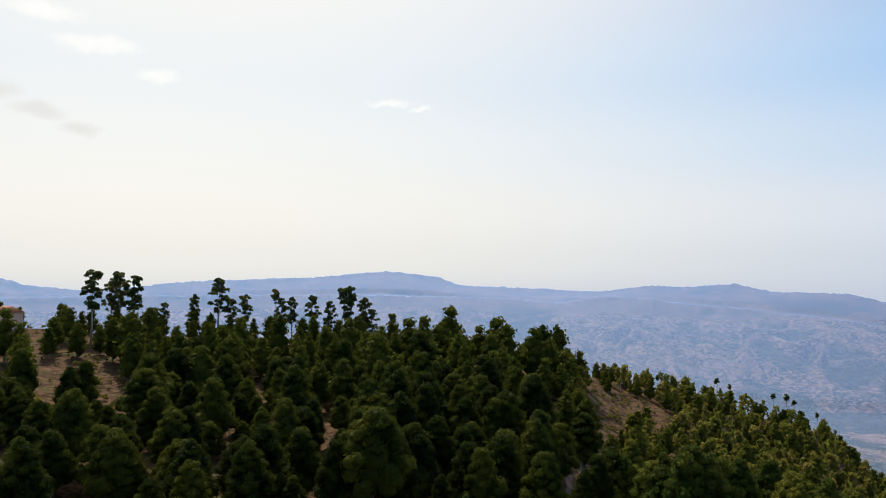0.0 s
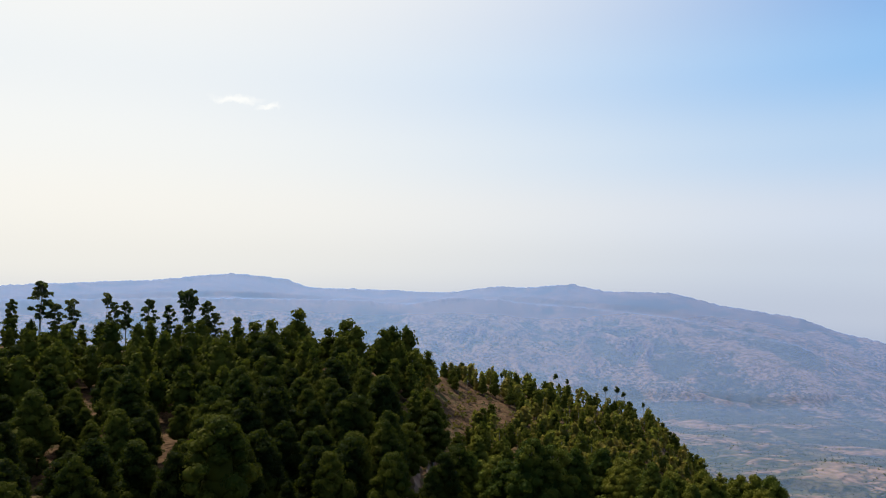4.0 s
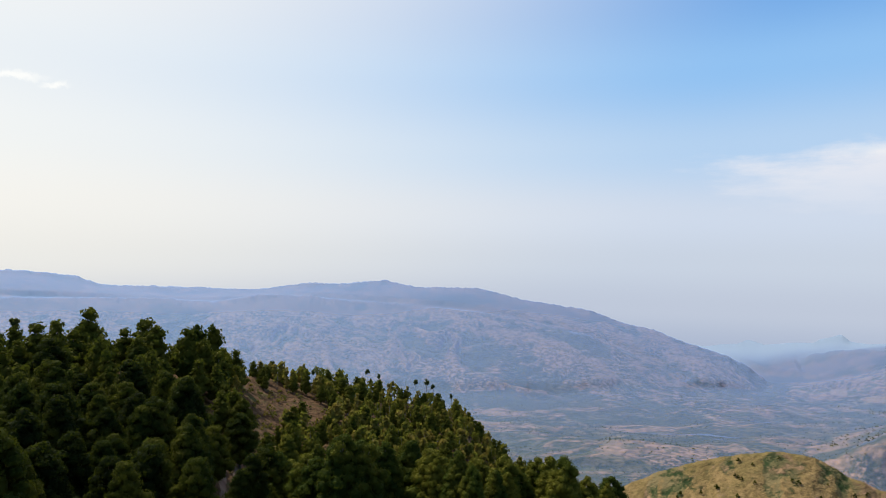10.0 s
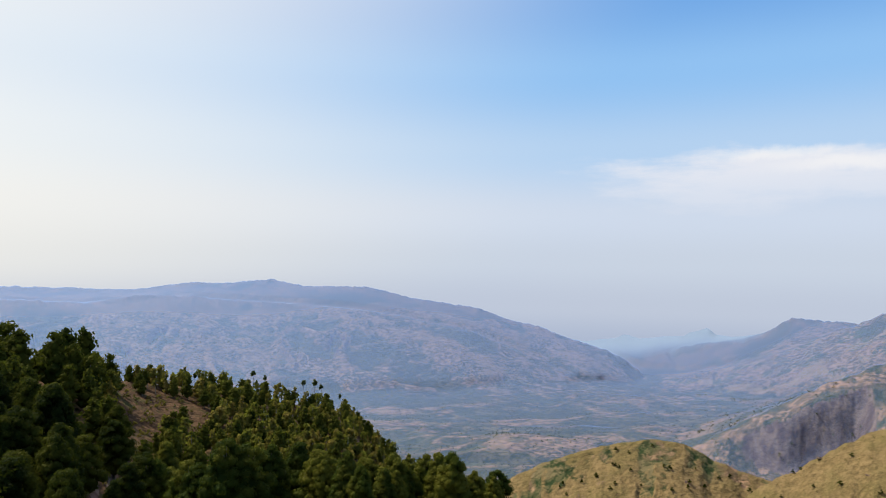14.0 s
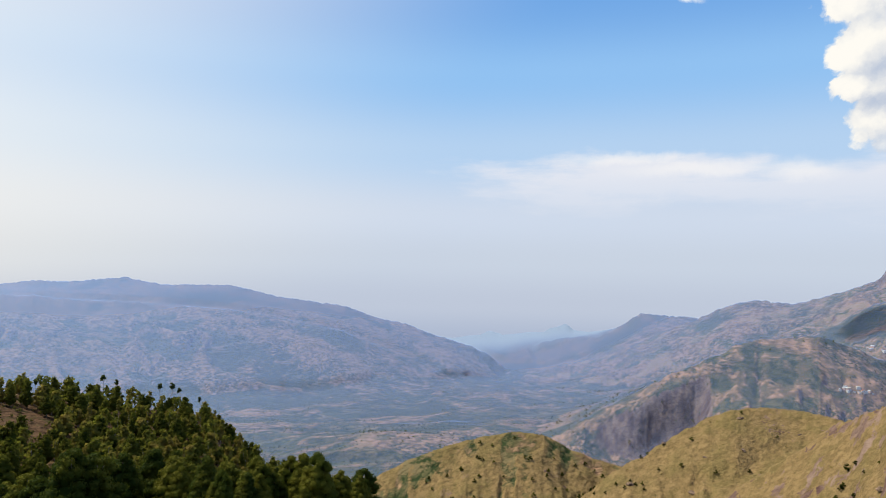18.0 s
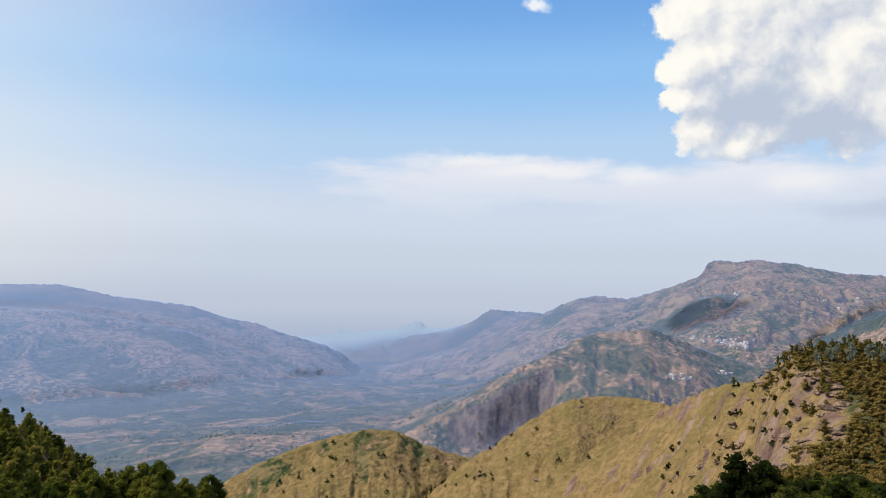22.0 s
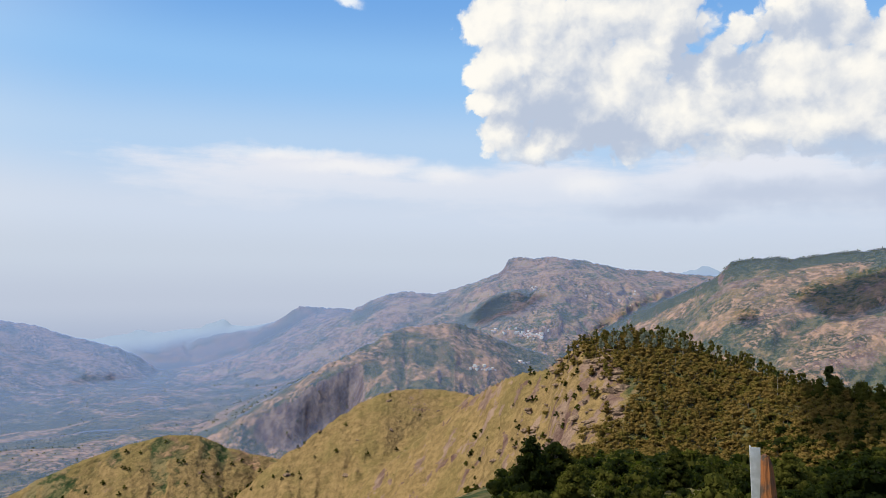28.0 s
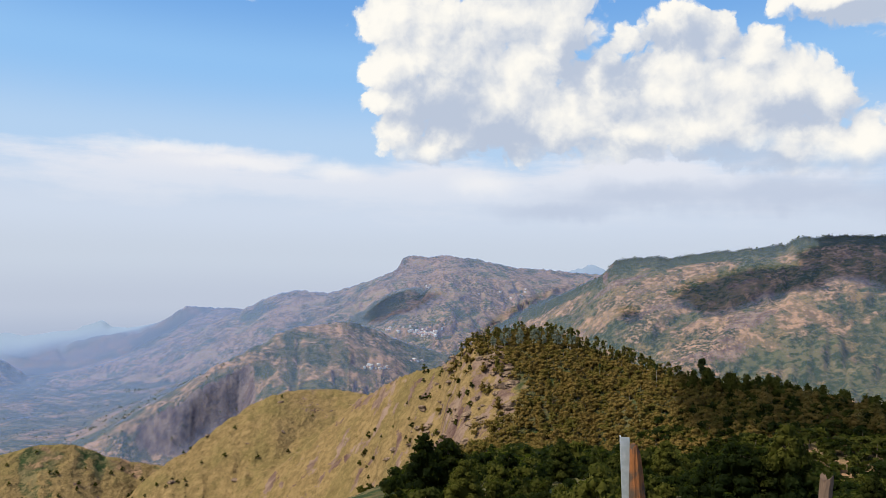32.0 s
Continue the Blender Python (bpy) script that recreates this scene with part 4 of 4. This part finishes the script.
plant(gums, spots, R)
tops = [tree_thing("umbrella_tree", "umbrella", 340 + k, 260, 9, 0.5, LEAF_GUM, PALE_BARK, "thin bare-stemmed tree with a small tufted crown", "tree", "tufted trees on the crest") for k in range(2)]
plant(tops, [(*at(a, 254), h) for a, h in ((-13.2, 18), (-8.1, 21), (-7.4, 20.5), (-3.9, 17))] + [(*at(a, 333), h) for a, h in ((16.5, 11), (20.8, 12.5), (21.6, 11), (24.6, 12), (25.3, 12.5), (26.0, 11), (27.4, 10))], R)

# the wooded hill
az, d, xyz, owner = scatter(79, 114, 300, 505, 3.9, lambda a, q: (q < np.interp(a, [79, 83, 88, 94, 98, 104, 114], [515, 500, 486, 446, 408, 368, 334])) & (R.random(len(a)) < np.clip((a - 80) / 5, 0.03, 1) * np.clip(1.2 - 1.2 * in_patch(a, q, 81.5, 420, 4.5, 60) - in_patch(a, q, 86.5, 415, 2.4, 22) - in_patch(a, q, 83.5, 455, 1.2, 14), 0.04, 1)), R)
hills = [tree_shape("bush" if k % 3 else "oak", 400 + k, 90, 8, 0.9) for k in range(6)]
grove("hill_wood", hills, xyz, R.uniform(4.0, 8.5, len(xyz)), LEAF_DRY, BARK, "olive and brown woodland covering the rounded hill", R, spread=1.35)
az, d, xyz, owner = scatter(81.5, 99, 395, 500, 5.0, lambda a, q: (np.abs(q - np.interp(a, [81, 83, 88, 94, 99], [515, 495, 480, 446, 400])) < 12), R)
thin = [tree_shape("gum", 440 + k, 90, 9, 1.1) for k in range(5)]
grove("crest_gums", thin, xyz, R.uniform(6.5, 11.0, len(xyz)), LEAF_DRY, PALE_BARK, "thin pale-stemmed gums in a row on the hill top", R)

# ---------------------------------------------------------------- bushes and near trees
R = np.random.default_rng(33)
az, d, xyz, owner = scatter(77, 116, 62, 235, 6.0, lambda a, q: R.random(len(a)) < 0.8, R)
tall = R.uniform(3.2, 6.2, len(az)) * np.interp(d, [80, 235], [0.8, 1.25])
shrubs = [tree_thing("shrub", "bush", 500 + k, 480, 18, 0.8, LEAF_DARK, BARK, "dense dark green shrub on the near slope", "shrub", "shrubs on the near slope") for k in range(5)]
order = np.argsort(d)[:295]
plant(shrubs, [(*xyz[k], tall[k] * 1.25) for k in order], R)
wild = [tree_thing("hillside_tree", "oak", 520 + k, 2400, 46, 0.36, LEAF_DARK, BARK, "dark green leafy tree with yellowish tips on the near slope", "tree", "trees on the near slope") for k in range(3)]
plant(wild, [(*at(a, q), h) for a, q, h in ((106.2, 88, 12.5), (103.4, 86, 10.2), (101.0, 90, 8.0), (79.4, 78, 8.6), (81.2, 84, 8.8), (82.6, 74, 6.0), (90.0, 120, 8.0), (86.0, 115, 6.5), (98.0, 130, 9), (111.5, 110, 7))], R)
lone = tree_thing("hilltop_gum", "gum", 540, 700, 16, 0.9, LEAF_GUM, PALE_BARK, "tall lone gum standing above the wooded shoulder", "tree", "")
plant([lone], [(*at(100.5, 385), 15)], R)
az, d, xyz, owner = scatter(97, 116, 325, 385, 6.5, lambda a, q: np.abs(q - np.interp(a, [97, 104, 116], [412, 366, 332])) < 14, R)
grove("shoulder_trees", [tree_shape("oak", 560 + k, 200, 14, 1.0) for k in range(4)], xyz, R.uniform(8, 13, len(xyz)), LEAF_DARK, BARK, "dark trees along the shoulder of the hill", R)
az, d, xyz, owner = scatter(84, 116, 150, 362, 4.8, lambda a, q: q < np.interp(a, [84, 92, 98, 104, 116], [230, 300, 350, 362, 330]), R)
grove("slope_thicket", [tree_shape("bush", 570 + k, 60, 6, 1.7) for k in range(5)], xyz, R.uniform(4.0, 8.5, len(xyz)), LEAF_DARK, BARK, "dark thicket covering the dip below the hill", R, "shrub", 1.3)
az, d, xyz, owner = scatter(84.5, 91.5, 455, 478, 4.6, lambda a, q: np.abs(q - np.interp(a, [84, 88, 92], [472, 466, 450])) < 6, R)
grove("pale_gums", [tree_shape("gum", 640 + k, 120, 9, 0.9) for k in range(4)], xyz, R.uniform(9, 12, len(xyz)), LEAF_PALE, PALE_BARK, "pale blue-green young gums below the hill top", R)
bare = tree_thing("bare_tree", "umbrella", 545, 40, 5, 0.8, LEAF_GUM, PALE_BARK, "pale nearly bare tree among the hill woods", "tree", "bare pale trees")
plant([bare], [(*at(a, q), h) for a, q, h in ((97.2, 392, 13), (99.5, 388, 9), (93.0, 420, 10), (90.2, 440, 9))], R)
# bushes on the grassy slopes
spots = []
for a0, a1, d0, d1, n in ((74, 83.5, 420, 590, 70), (78.5, 81, 430, 470, 14), (44, 58, 760, 890, 60), (56, 62, 740, 820, 20), (62, 74, 740, 840, 8)):
    for k in range(n):
        a, q = R.uniform(a0, a1), R.uniform(d0, d1)
        spots.append((*at(a, q), R.uniform(3.0, 6.5)))
bushes = [tree_thing("slope_bush", "bush", 580 + k, 110, 8, 1.4, LEAF_DARK, BARK, "small dark bush on the dry grass slope", "bush", "bushes on the grass slopes") for k in range(3)]
plant(bushes, spots, R)
az, d, xyz, owner = scatter(42, 84, 400, 900, 7.0, lambda a, q: R.random(len(a)) < 0.22, R)
low = np.isin(owner, [ORDER.index("grass_dome"), ORDER.index("small_hill"), ORDER.index("wooded_hill")]) & (xyz[:, 2] / d > -0.31)
low &= (owner == ORDER.index("small_hill")) | (R.random(len(d)) < 0.55)
grove("slope_scrub", [tree_shape("bush", 660 + k, 14, 3, 2.2) for k in range(4)], xyz[low], R.uniform(0.8, 2.6, low.sum()), LEAF_SHRUB, BARK, "scattered low scrub and tufts on the dry slopes", R, "shrub")
# woods on the high mountain and along the valley, too far to count
az, d, xyz, owner = scatter(92.5, 114, 2185, 2215, 6.5, lambda a, q: R.random(len(a)) < 0.8, R)
tiny = [tree_shape("bush", 600 + k, 8, 3, 2.4) for k in range(4)]
grove("mountain_wood", tiny, xyz, R.uniform(5, 9.5, len(xyz)), LEAF_FAR, BARK, "dark woodland along the top of the high mountain", R)

az, d, xyz, owner = scatter(10, 92, 1120, 3200, 17.0, lambda a, q: R.random(len(a)) < np.clip(0.62 + 1.5 * fbm(q * np.sin(np.radians(a)) / 150, q * np.cos(np.radians(a)) / 150, 3), 0.03, 0.85), R)
low = (owner == -1) | (np.isin(owner, [ORDER.index(k) for k in ("cliff_ridge", "dark_spur", "mesa", "escarpment", "forest_mountain")]) & (R.random(len(d)) < np.interp(d, [1500, 3300], [0.7, 0.3])))
grove("valley_trees", [tree_shape("bush", 680 + k, 5, 2, 3.0) for k in range(5)], xyz[low], R.uniform(4.5, 10, low.sum()), LEAF_VALLEY, BARK, "scattered green trees between the fields of the valley floor", R)

# ---------------------------------------------------------------- unseen clouds, added above the view to shade the slopes


def cloud(centre, size, seed, dense):
    r = np.random.default_rng(seed)
    v, f = [], []
    rings, sides = 20, 40
    for i in range(rings + 1):
        t = math.pi * i / rings
        for s in range(sides):
            q = 2 * math.pi * s / sides
            w = Vector((math.sin(t) * math.cos(q), math.sin(t) * math.sin(q), math.cos(t)))
            k = 1 + 0.55 * noise.fractal(w * 1.6 + Vector((seed, 0, 0)), 0.8, 2.0, 5)
            v.append((centre[0] + w.x * size[0] * k, centre[1] + w.y * size[1] * k, centre[2] + w.z * size[2] * k * (0.5 if w.z < 0 else 1)))
        if i:
            b = (i - 1) * sides
            for s in range(sides):
                f.append((b + s, b + sides + s, b + sides + (s + 1) % sides, b + (s + 1) % sides))
    m, n = material("cloud")
    g = n.noise(n.add("ShaderNodeNewGeometry").outputs["Position"], 0.02, 5.0, 0.6)
    white = n.add("ShaderNodeBsdfDiffuse")
    n.put(white.inputs[0], n.mix(g, (0.80, 0.82, 0.86), (0.9, 0.9, 0.9)))
    thin = n.add("ShaderNodeMixShader")
    n.put(thin.inputs[0], n.step(g, 0.3, 0.7, dense - 0.12, dense + 0.12))
    n.links.new(n.add("ShaderNodeBsdfTransparent").outputs[0], thin.inputs[1])
    n.links.new(white.outputs[0], thin.inputs[2])
    n.links.new(thin.outputs[0], n.add("ShaderNodeOutputMaterial").inputs[0])
    ob = new("shade_cloud", mesh_from("shade_cloud", v, f, m))
    tagged(ob, "white cloud added out of view to shade the slope beneath it", "cloud", "drifting clouds", "structure")


for a, q, up, size, seed in ((104.0, 1925, 1400, (130, 200, 30), 3), (112.0, 2010, 1400, (230, 130, 40), 14), (95.4, 1857, 1350, (40, 26, 12), 11), (77.2, 2740, 2000, (130, 150, 40), 8),
                             (105.0, 350, 800, (50, 46, 18), 5)):
    p = at(a, q)
    cloud(p + SUN * up, size, seed, 0.45 if q > 2500 else 0.8)

# ---------------------------------------------------------------- boulders on the rocky face
BOULDER, n = material("boulder_rock")
pz = n.add("ShaderNodeNewGeometry").outputs["Position"]
g, g2 = n.noise(pz, 0.7, 6.0, 0.65), n.noise(n.stretch(pz, (1, 1, 3)), 0.25, 4.0, 0.6)
finish(n, n.mix(n.step(n.math("ADD", n.math("MULTIPLY", g, 0.6), n.math("MULTIPLY", g2, 0.4)), 0.38, 0.62), (0.070, 0.050, 0.044), (0.24, 0.175, 0.130)), 0.95, g, 0.8, 0.4, spec=0.1)


def boulder_mesh(seed):
    r = np.random.default_rng(seed)
    bm = bmesh.new()
    bmesh.ops.create_icosphere(bm, subdivisions=2, radius=1.0)
    for v in bm.verts:
        k = 1 + 0.45 * noise.noise(v.co * 1.3 + Vector((seed, 0, 0))) + 0.2 * noise.noise(v.co * 3.1)
        v.co = v.co * k
        v.co.z = max(-0.4, min(0.75, v.co.z))
    me = bpy.data.meshes.new("boulder")
    bm.to_mesh(me)
    bm.free()
    me.materials.append(BOULDER)
    return me


stones = [boulder_mesh(k) for k in range(5)]
for k in range(184):
    a, q = (R.uniform(76.5, 86.5), R.uniform(385, 530)) if k < 170 else (R.uniform(60, 76), R.uniform(720, 830))
    ob = new("boulder", stones[k % 5])
    s = R.uniform(0.9, 3.4) * (1.2 if k >= 170 else 1)
    ob.matrix_basis = Matrix.Translation(at(a, q)) @ pose(0, 0, 0, 0, R.uniform(-15, 15), R.uniform(0, 360))
    ob.scale = (s * R.uniform(1, 2.2), s, s * R.uniform(0.5, 0.8))
    tagged(ob, "brown weathered boulder in the dry hillside grass", "rock", "boulders on the slope")

# ---------------------------------------------------------------- far houses


def house_proto(name, w, l, h, wall, roof, label, group):
    ob = new(name)
    bm = bmesh.new()
    bmesh.ops.create_cube(bm, size=1, matrix=Matrix.LocRotScale((0, 0, h / 2 - 1.5), None, (w, l, h + 3)))
    me = bpy.data.meshes.new("wall")
    bm.to_mesh(me)
    bm.free()
    me.materials.append(wall)
    b = new("wall", me)
    b.parent = ob
    e = 0.5
    v = [(-w / 2 - e, -l / 2 - e, h), (w / 2 + e, -l / 2 - e, h), (w / 2 + e, l / 2 + e, h), (-w / 2 - e, l / 2 + e, h), (0, -l / 2 - e, h + w * 0.28), (0, l / 2 + e, h + w * 0.28)]
    f = [(0, 1, 4), (3, 5, 2), (0, 4, 5), (0, 5, 3), (1, 2, 5), (1, 5, 4), (0, 3, 2), (0, 2, 1)]
    part("roof", v, f, roof, ob)
    win, _n = WINDOW, None
    for k in (-1, 1):
        wv = [(w / 2 + 0.03, k * l * 0.25 - 0.6, h * 0.35), (w / 2 + 0.03, k * l * 0.25 + 0.6, h * 0.35), (w / 2 + 0.03, k * l * 0.25 + 0.6, h * 0.7), (w / 2 + 0.03, k * l * 0.25 - 0.6, h * 0.7),
              (w / 2 - 0.05, k * l * 0.25 - 0.6, h * 0.35), (w / 2 - 0.05, k * l * 0.25 + 0.6, h * 0.35), (w / 2 - 0.05, k * l * 0.25 + 0.6, h * 0.7), (w / 2 - 0.05, k * l * 0.25 - 0.6, h * 0.7)]
        part("window", wv, [(0, 1, 2, 3), (4, 7, 6, 5), (0, 3, 7, 4), (1, 5, 6, 2), (0, 4, 5, 1), (3, 2, 6, 7)], win, ob)
    return tagged(ob, label, "house", group)


def plain(name, a, b, scale=0.8, rough=0.8):
    m, n = material(name)
    g = n.noise(n.add("ShaderNodeTexCoord").outputs["Object"], scale, 5.0, 0.6)
    finish(n, n.mix(g, a, b), rough, g, 0.2, 0.1)
    return m


WINDOW = plain("window_glass", (0.03, 0.04, 0.05), (0.05, 0.06, 0.07), 1.0, 0.2)
WHITE = plain("white_plaster", (0.70, 0.69, 0.65), (0.82, 0.81, 0.78))
ROSE = plain("rose_plaster", (0.62, 0.42, 0.34), (0.70, 0.52, 0.42))
TIN = plain("pale_roof", (0.55, 0.58, 0.60), (0.70, 0.72, 0.74))
TILE = plain("tile_roof", (0.35, 0.14, 0.08), (0.45, 0.20, 0.12))
kinds = [house_proto("village_house", 9, 12, 5, WHITE, TIN, "small white house in the far hillside village", "village houses"),
         house_proto("village_house", 8, 10, 4, WHITE, TILE, "white house with a red tile roof in the far village", "village houses"),
         house_proto("village_house", 10, 14, 6, ROSE, TIN, "pinkish house with a pale roof in the far village", "village houses")]
spots = []
for a0, e0, sa, se, n in ((79.5, -5.3, 1.0, 0.16, 34), (77.8, -5.1, 1.6, 0.25, 14), (75.3, -8.0, 0.9, 0.12, 18), (78.7, -7.5, 0.35, 0.08, 6), (86.0, -2.4, 3.2, 0.9, 9), (79.0, -1.6, 0.6, 0.1, 5)):
    for k in range(n):
        spots.append((R.normal(a0, sa * 0.6), R.normal(e0, se * 0.7)))
spots = [(a, *on_land(a, e)) for a, e in spots]
spots = [w for w in spots if w[1] > 1300]
for k, (a, q, z) in enumerate(spots):
    s = R.uniform(0.5, 0.85) * min(1.0, q / 2300)
    m = pose(q * math.sin(radians(a)), q * math.cos(radians(a)), z, 0, 0, R.uniform(0, 180))
    o = kinds[k] if k < 3 else copy_thing(kinds[k % 3], m)
    if k < 3:
        o.matrix_basis = m
    o.scale = (s, s, s)

# a house at the edge of the grove
lodge = house_proto("hill_house", 7, 11, 3.4, ROSE, TILE, "low pink-walled house with an orange tile roof among bushes", "")
lodge.matrix_basis = Matrix.Translation(at(-31.4, 262)) @ pose(0, 0, 1.5, 0, 0, 60)

# ---------------------------------------------------------------- fence posts close by
STEEL, n = material("galvanised_steel")
pz = n.add("ShaderNodeTexCoord").outputs["Object"]
g = n.noise(pz, 14.0, 5.0, 0.6)
finish(n, n.mix(n.step(g, 0.4, 0.65), (0.42, 0.47, 0.52), (0.55, 0.60, 0.66)), 0.5, g, 0.1, 0.01, metal=0.35)
WOOD, n = material("weathered_wood")
pz = n.add("ShaderNodeTexCoord").outputs["Object"]
g = n.noise(n.stretch(pz, (1.0, 1.0, 0.12)), 45.0, 6.0, 0.65)
g2 = n.noise(pz, 9.0, 4.0, 0.5)
finish(n, n.mix(n.step(g2, 0.42, 0.58), n.mix(g, (0.09, 0.035, 0.015), (0.36, 0.145, 0.055)), (0.07, 0.05, 0.04)), 0.85, g, 0.9, 0.012)
GREY_WOOD, n = material("grey_wood")
pz = n.add("ShaderNodeTexCoord").outputs["Object"]
g = n.noise(n.stretch(pz, (1.0, 1.0, 0.12)), 50.0, 6.0, 0.65)
finish(n, n.mix(g, (0.05, 0.035, 0.028), (0.20, 0.14, 0.11)), 0.9, g, 0.9, 0.01)


def wooden_post(az, el, q, low, top_r, lean_x, lean_y, seed, label, mat):
    r = np.random.default_rng(seed)
    base = at(az, q)
    h = q * math.tan(radians(el)) - base.z
    v, f = [], []
    sides, rings = 20, 18
    for i in range(rings):
        t = i / (rings - 1)
        u = max(0.0, (t - 0.55) / 0.45)
        for s in range(sides):
            a = 2 * math.pi * s / sides
            k = (low + (top_r - low) * u ** 1.3) * (1 + 0.10 * math.sin(3 * a + seed + 2 * t) + 0.06 * math.sin(8 * a + 5 * t) + r.uniform(-0.05, 0.05))
            up = h * t + (0.02 * math.sin(a * 2 + seed) + r.uniform(-0.008, 0.008) if i == rings - 1 else 0)
            v.append((k * math.cos(a) + lean_x * t * t, k * math.sin(a) + lean_y * t * t, up - (0.3 if i == 0 else 0)))
        if i:
            b = (i - 1) * sides
            for s in range(sides):
                f.append((b + s, b + (s + 1) % sides, b + sides + (s + 1) % sides, b + sides + s))
    v.append((lean_x, lean_y, h - 0.012))
    b = (rings - 1) * sides
    for s in range(sides):
        f.append((b + s, b + (s + 1) % sides, len(v) - 1))
    me = bpy.data.meshes.new("fence_post")
    me.from_pydata(v, [], f)
    me.materials.append(mat)
    ob = new("fence_post", me)
    ob.matrix_basis = Matrix.Translation(base) @ pose(0, 0, 0, 0, 0, -az)
    return tagged(ob, label, "fence post", "fence posts")


def steel_post(az, el, q):
    base = at(az, q)
    h = q * math.tan(radians(el)) - base.z
    w, t = 0.052, 0.005
    ring = [(0, 0), (w, 0), (w, t), (t, t), (t, w), (0, w)]
    bm = bmesh.new()
    lo = [bm.verts.new((x, y, -0.3)) for x, y in ring]
    hi = [bm.verts.new((x - 0.085, y, h)) for x, y in ring]
    for k in range(6):
        bm.faces.new((lo[k], lo[(k + 1) % 6], hi[(k + 1) % 6], hi[k]))
    bm.faces.new(hi)
    bm.faces.new(lo[::-1])
    bmesh.ops.recalc_face_normals(bm, faces=bm.faces)
    me = bpy.data.meshes.new("steel_post")
    bm.to_mesh(me)
    bm.free()
    me.materials.append(STEEL)
    ob = new("steel_post", me)
    ob.matrix_basis = Matrix.Translation(base) @ pose(0, 0, 0, 0, 0, -az + 5)
    return tagged(ob, "galvanised steel angle post standing beside a weathered wooden post", "fence post", "fence posts")


steel_post(95.7, -12.58, 4.3)
wooden_post(96.4, -13.25, 4.25, 0.058, 0.026, -0.055, 0.0, 4, "split weathered wooden fence post with torn reddish grain", WOOD)
wooden_post(108.0, -13.95, 4.6, 0.036, 0.034, 0.06, 0.0, 9, "thin round grey-brown wooden fence post", GREY_WOOD)
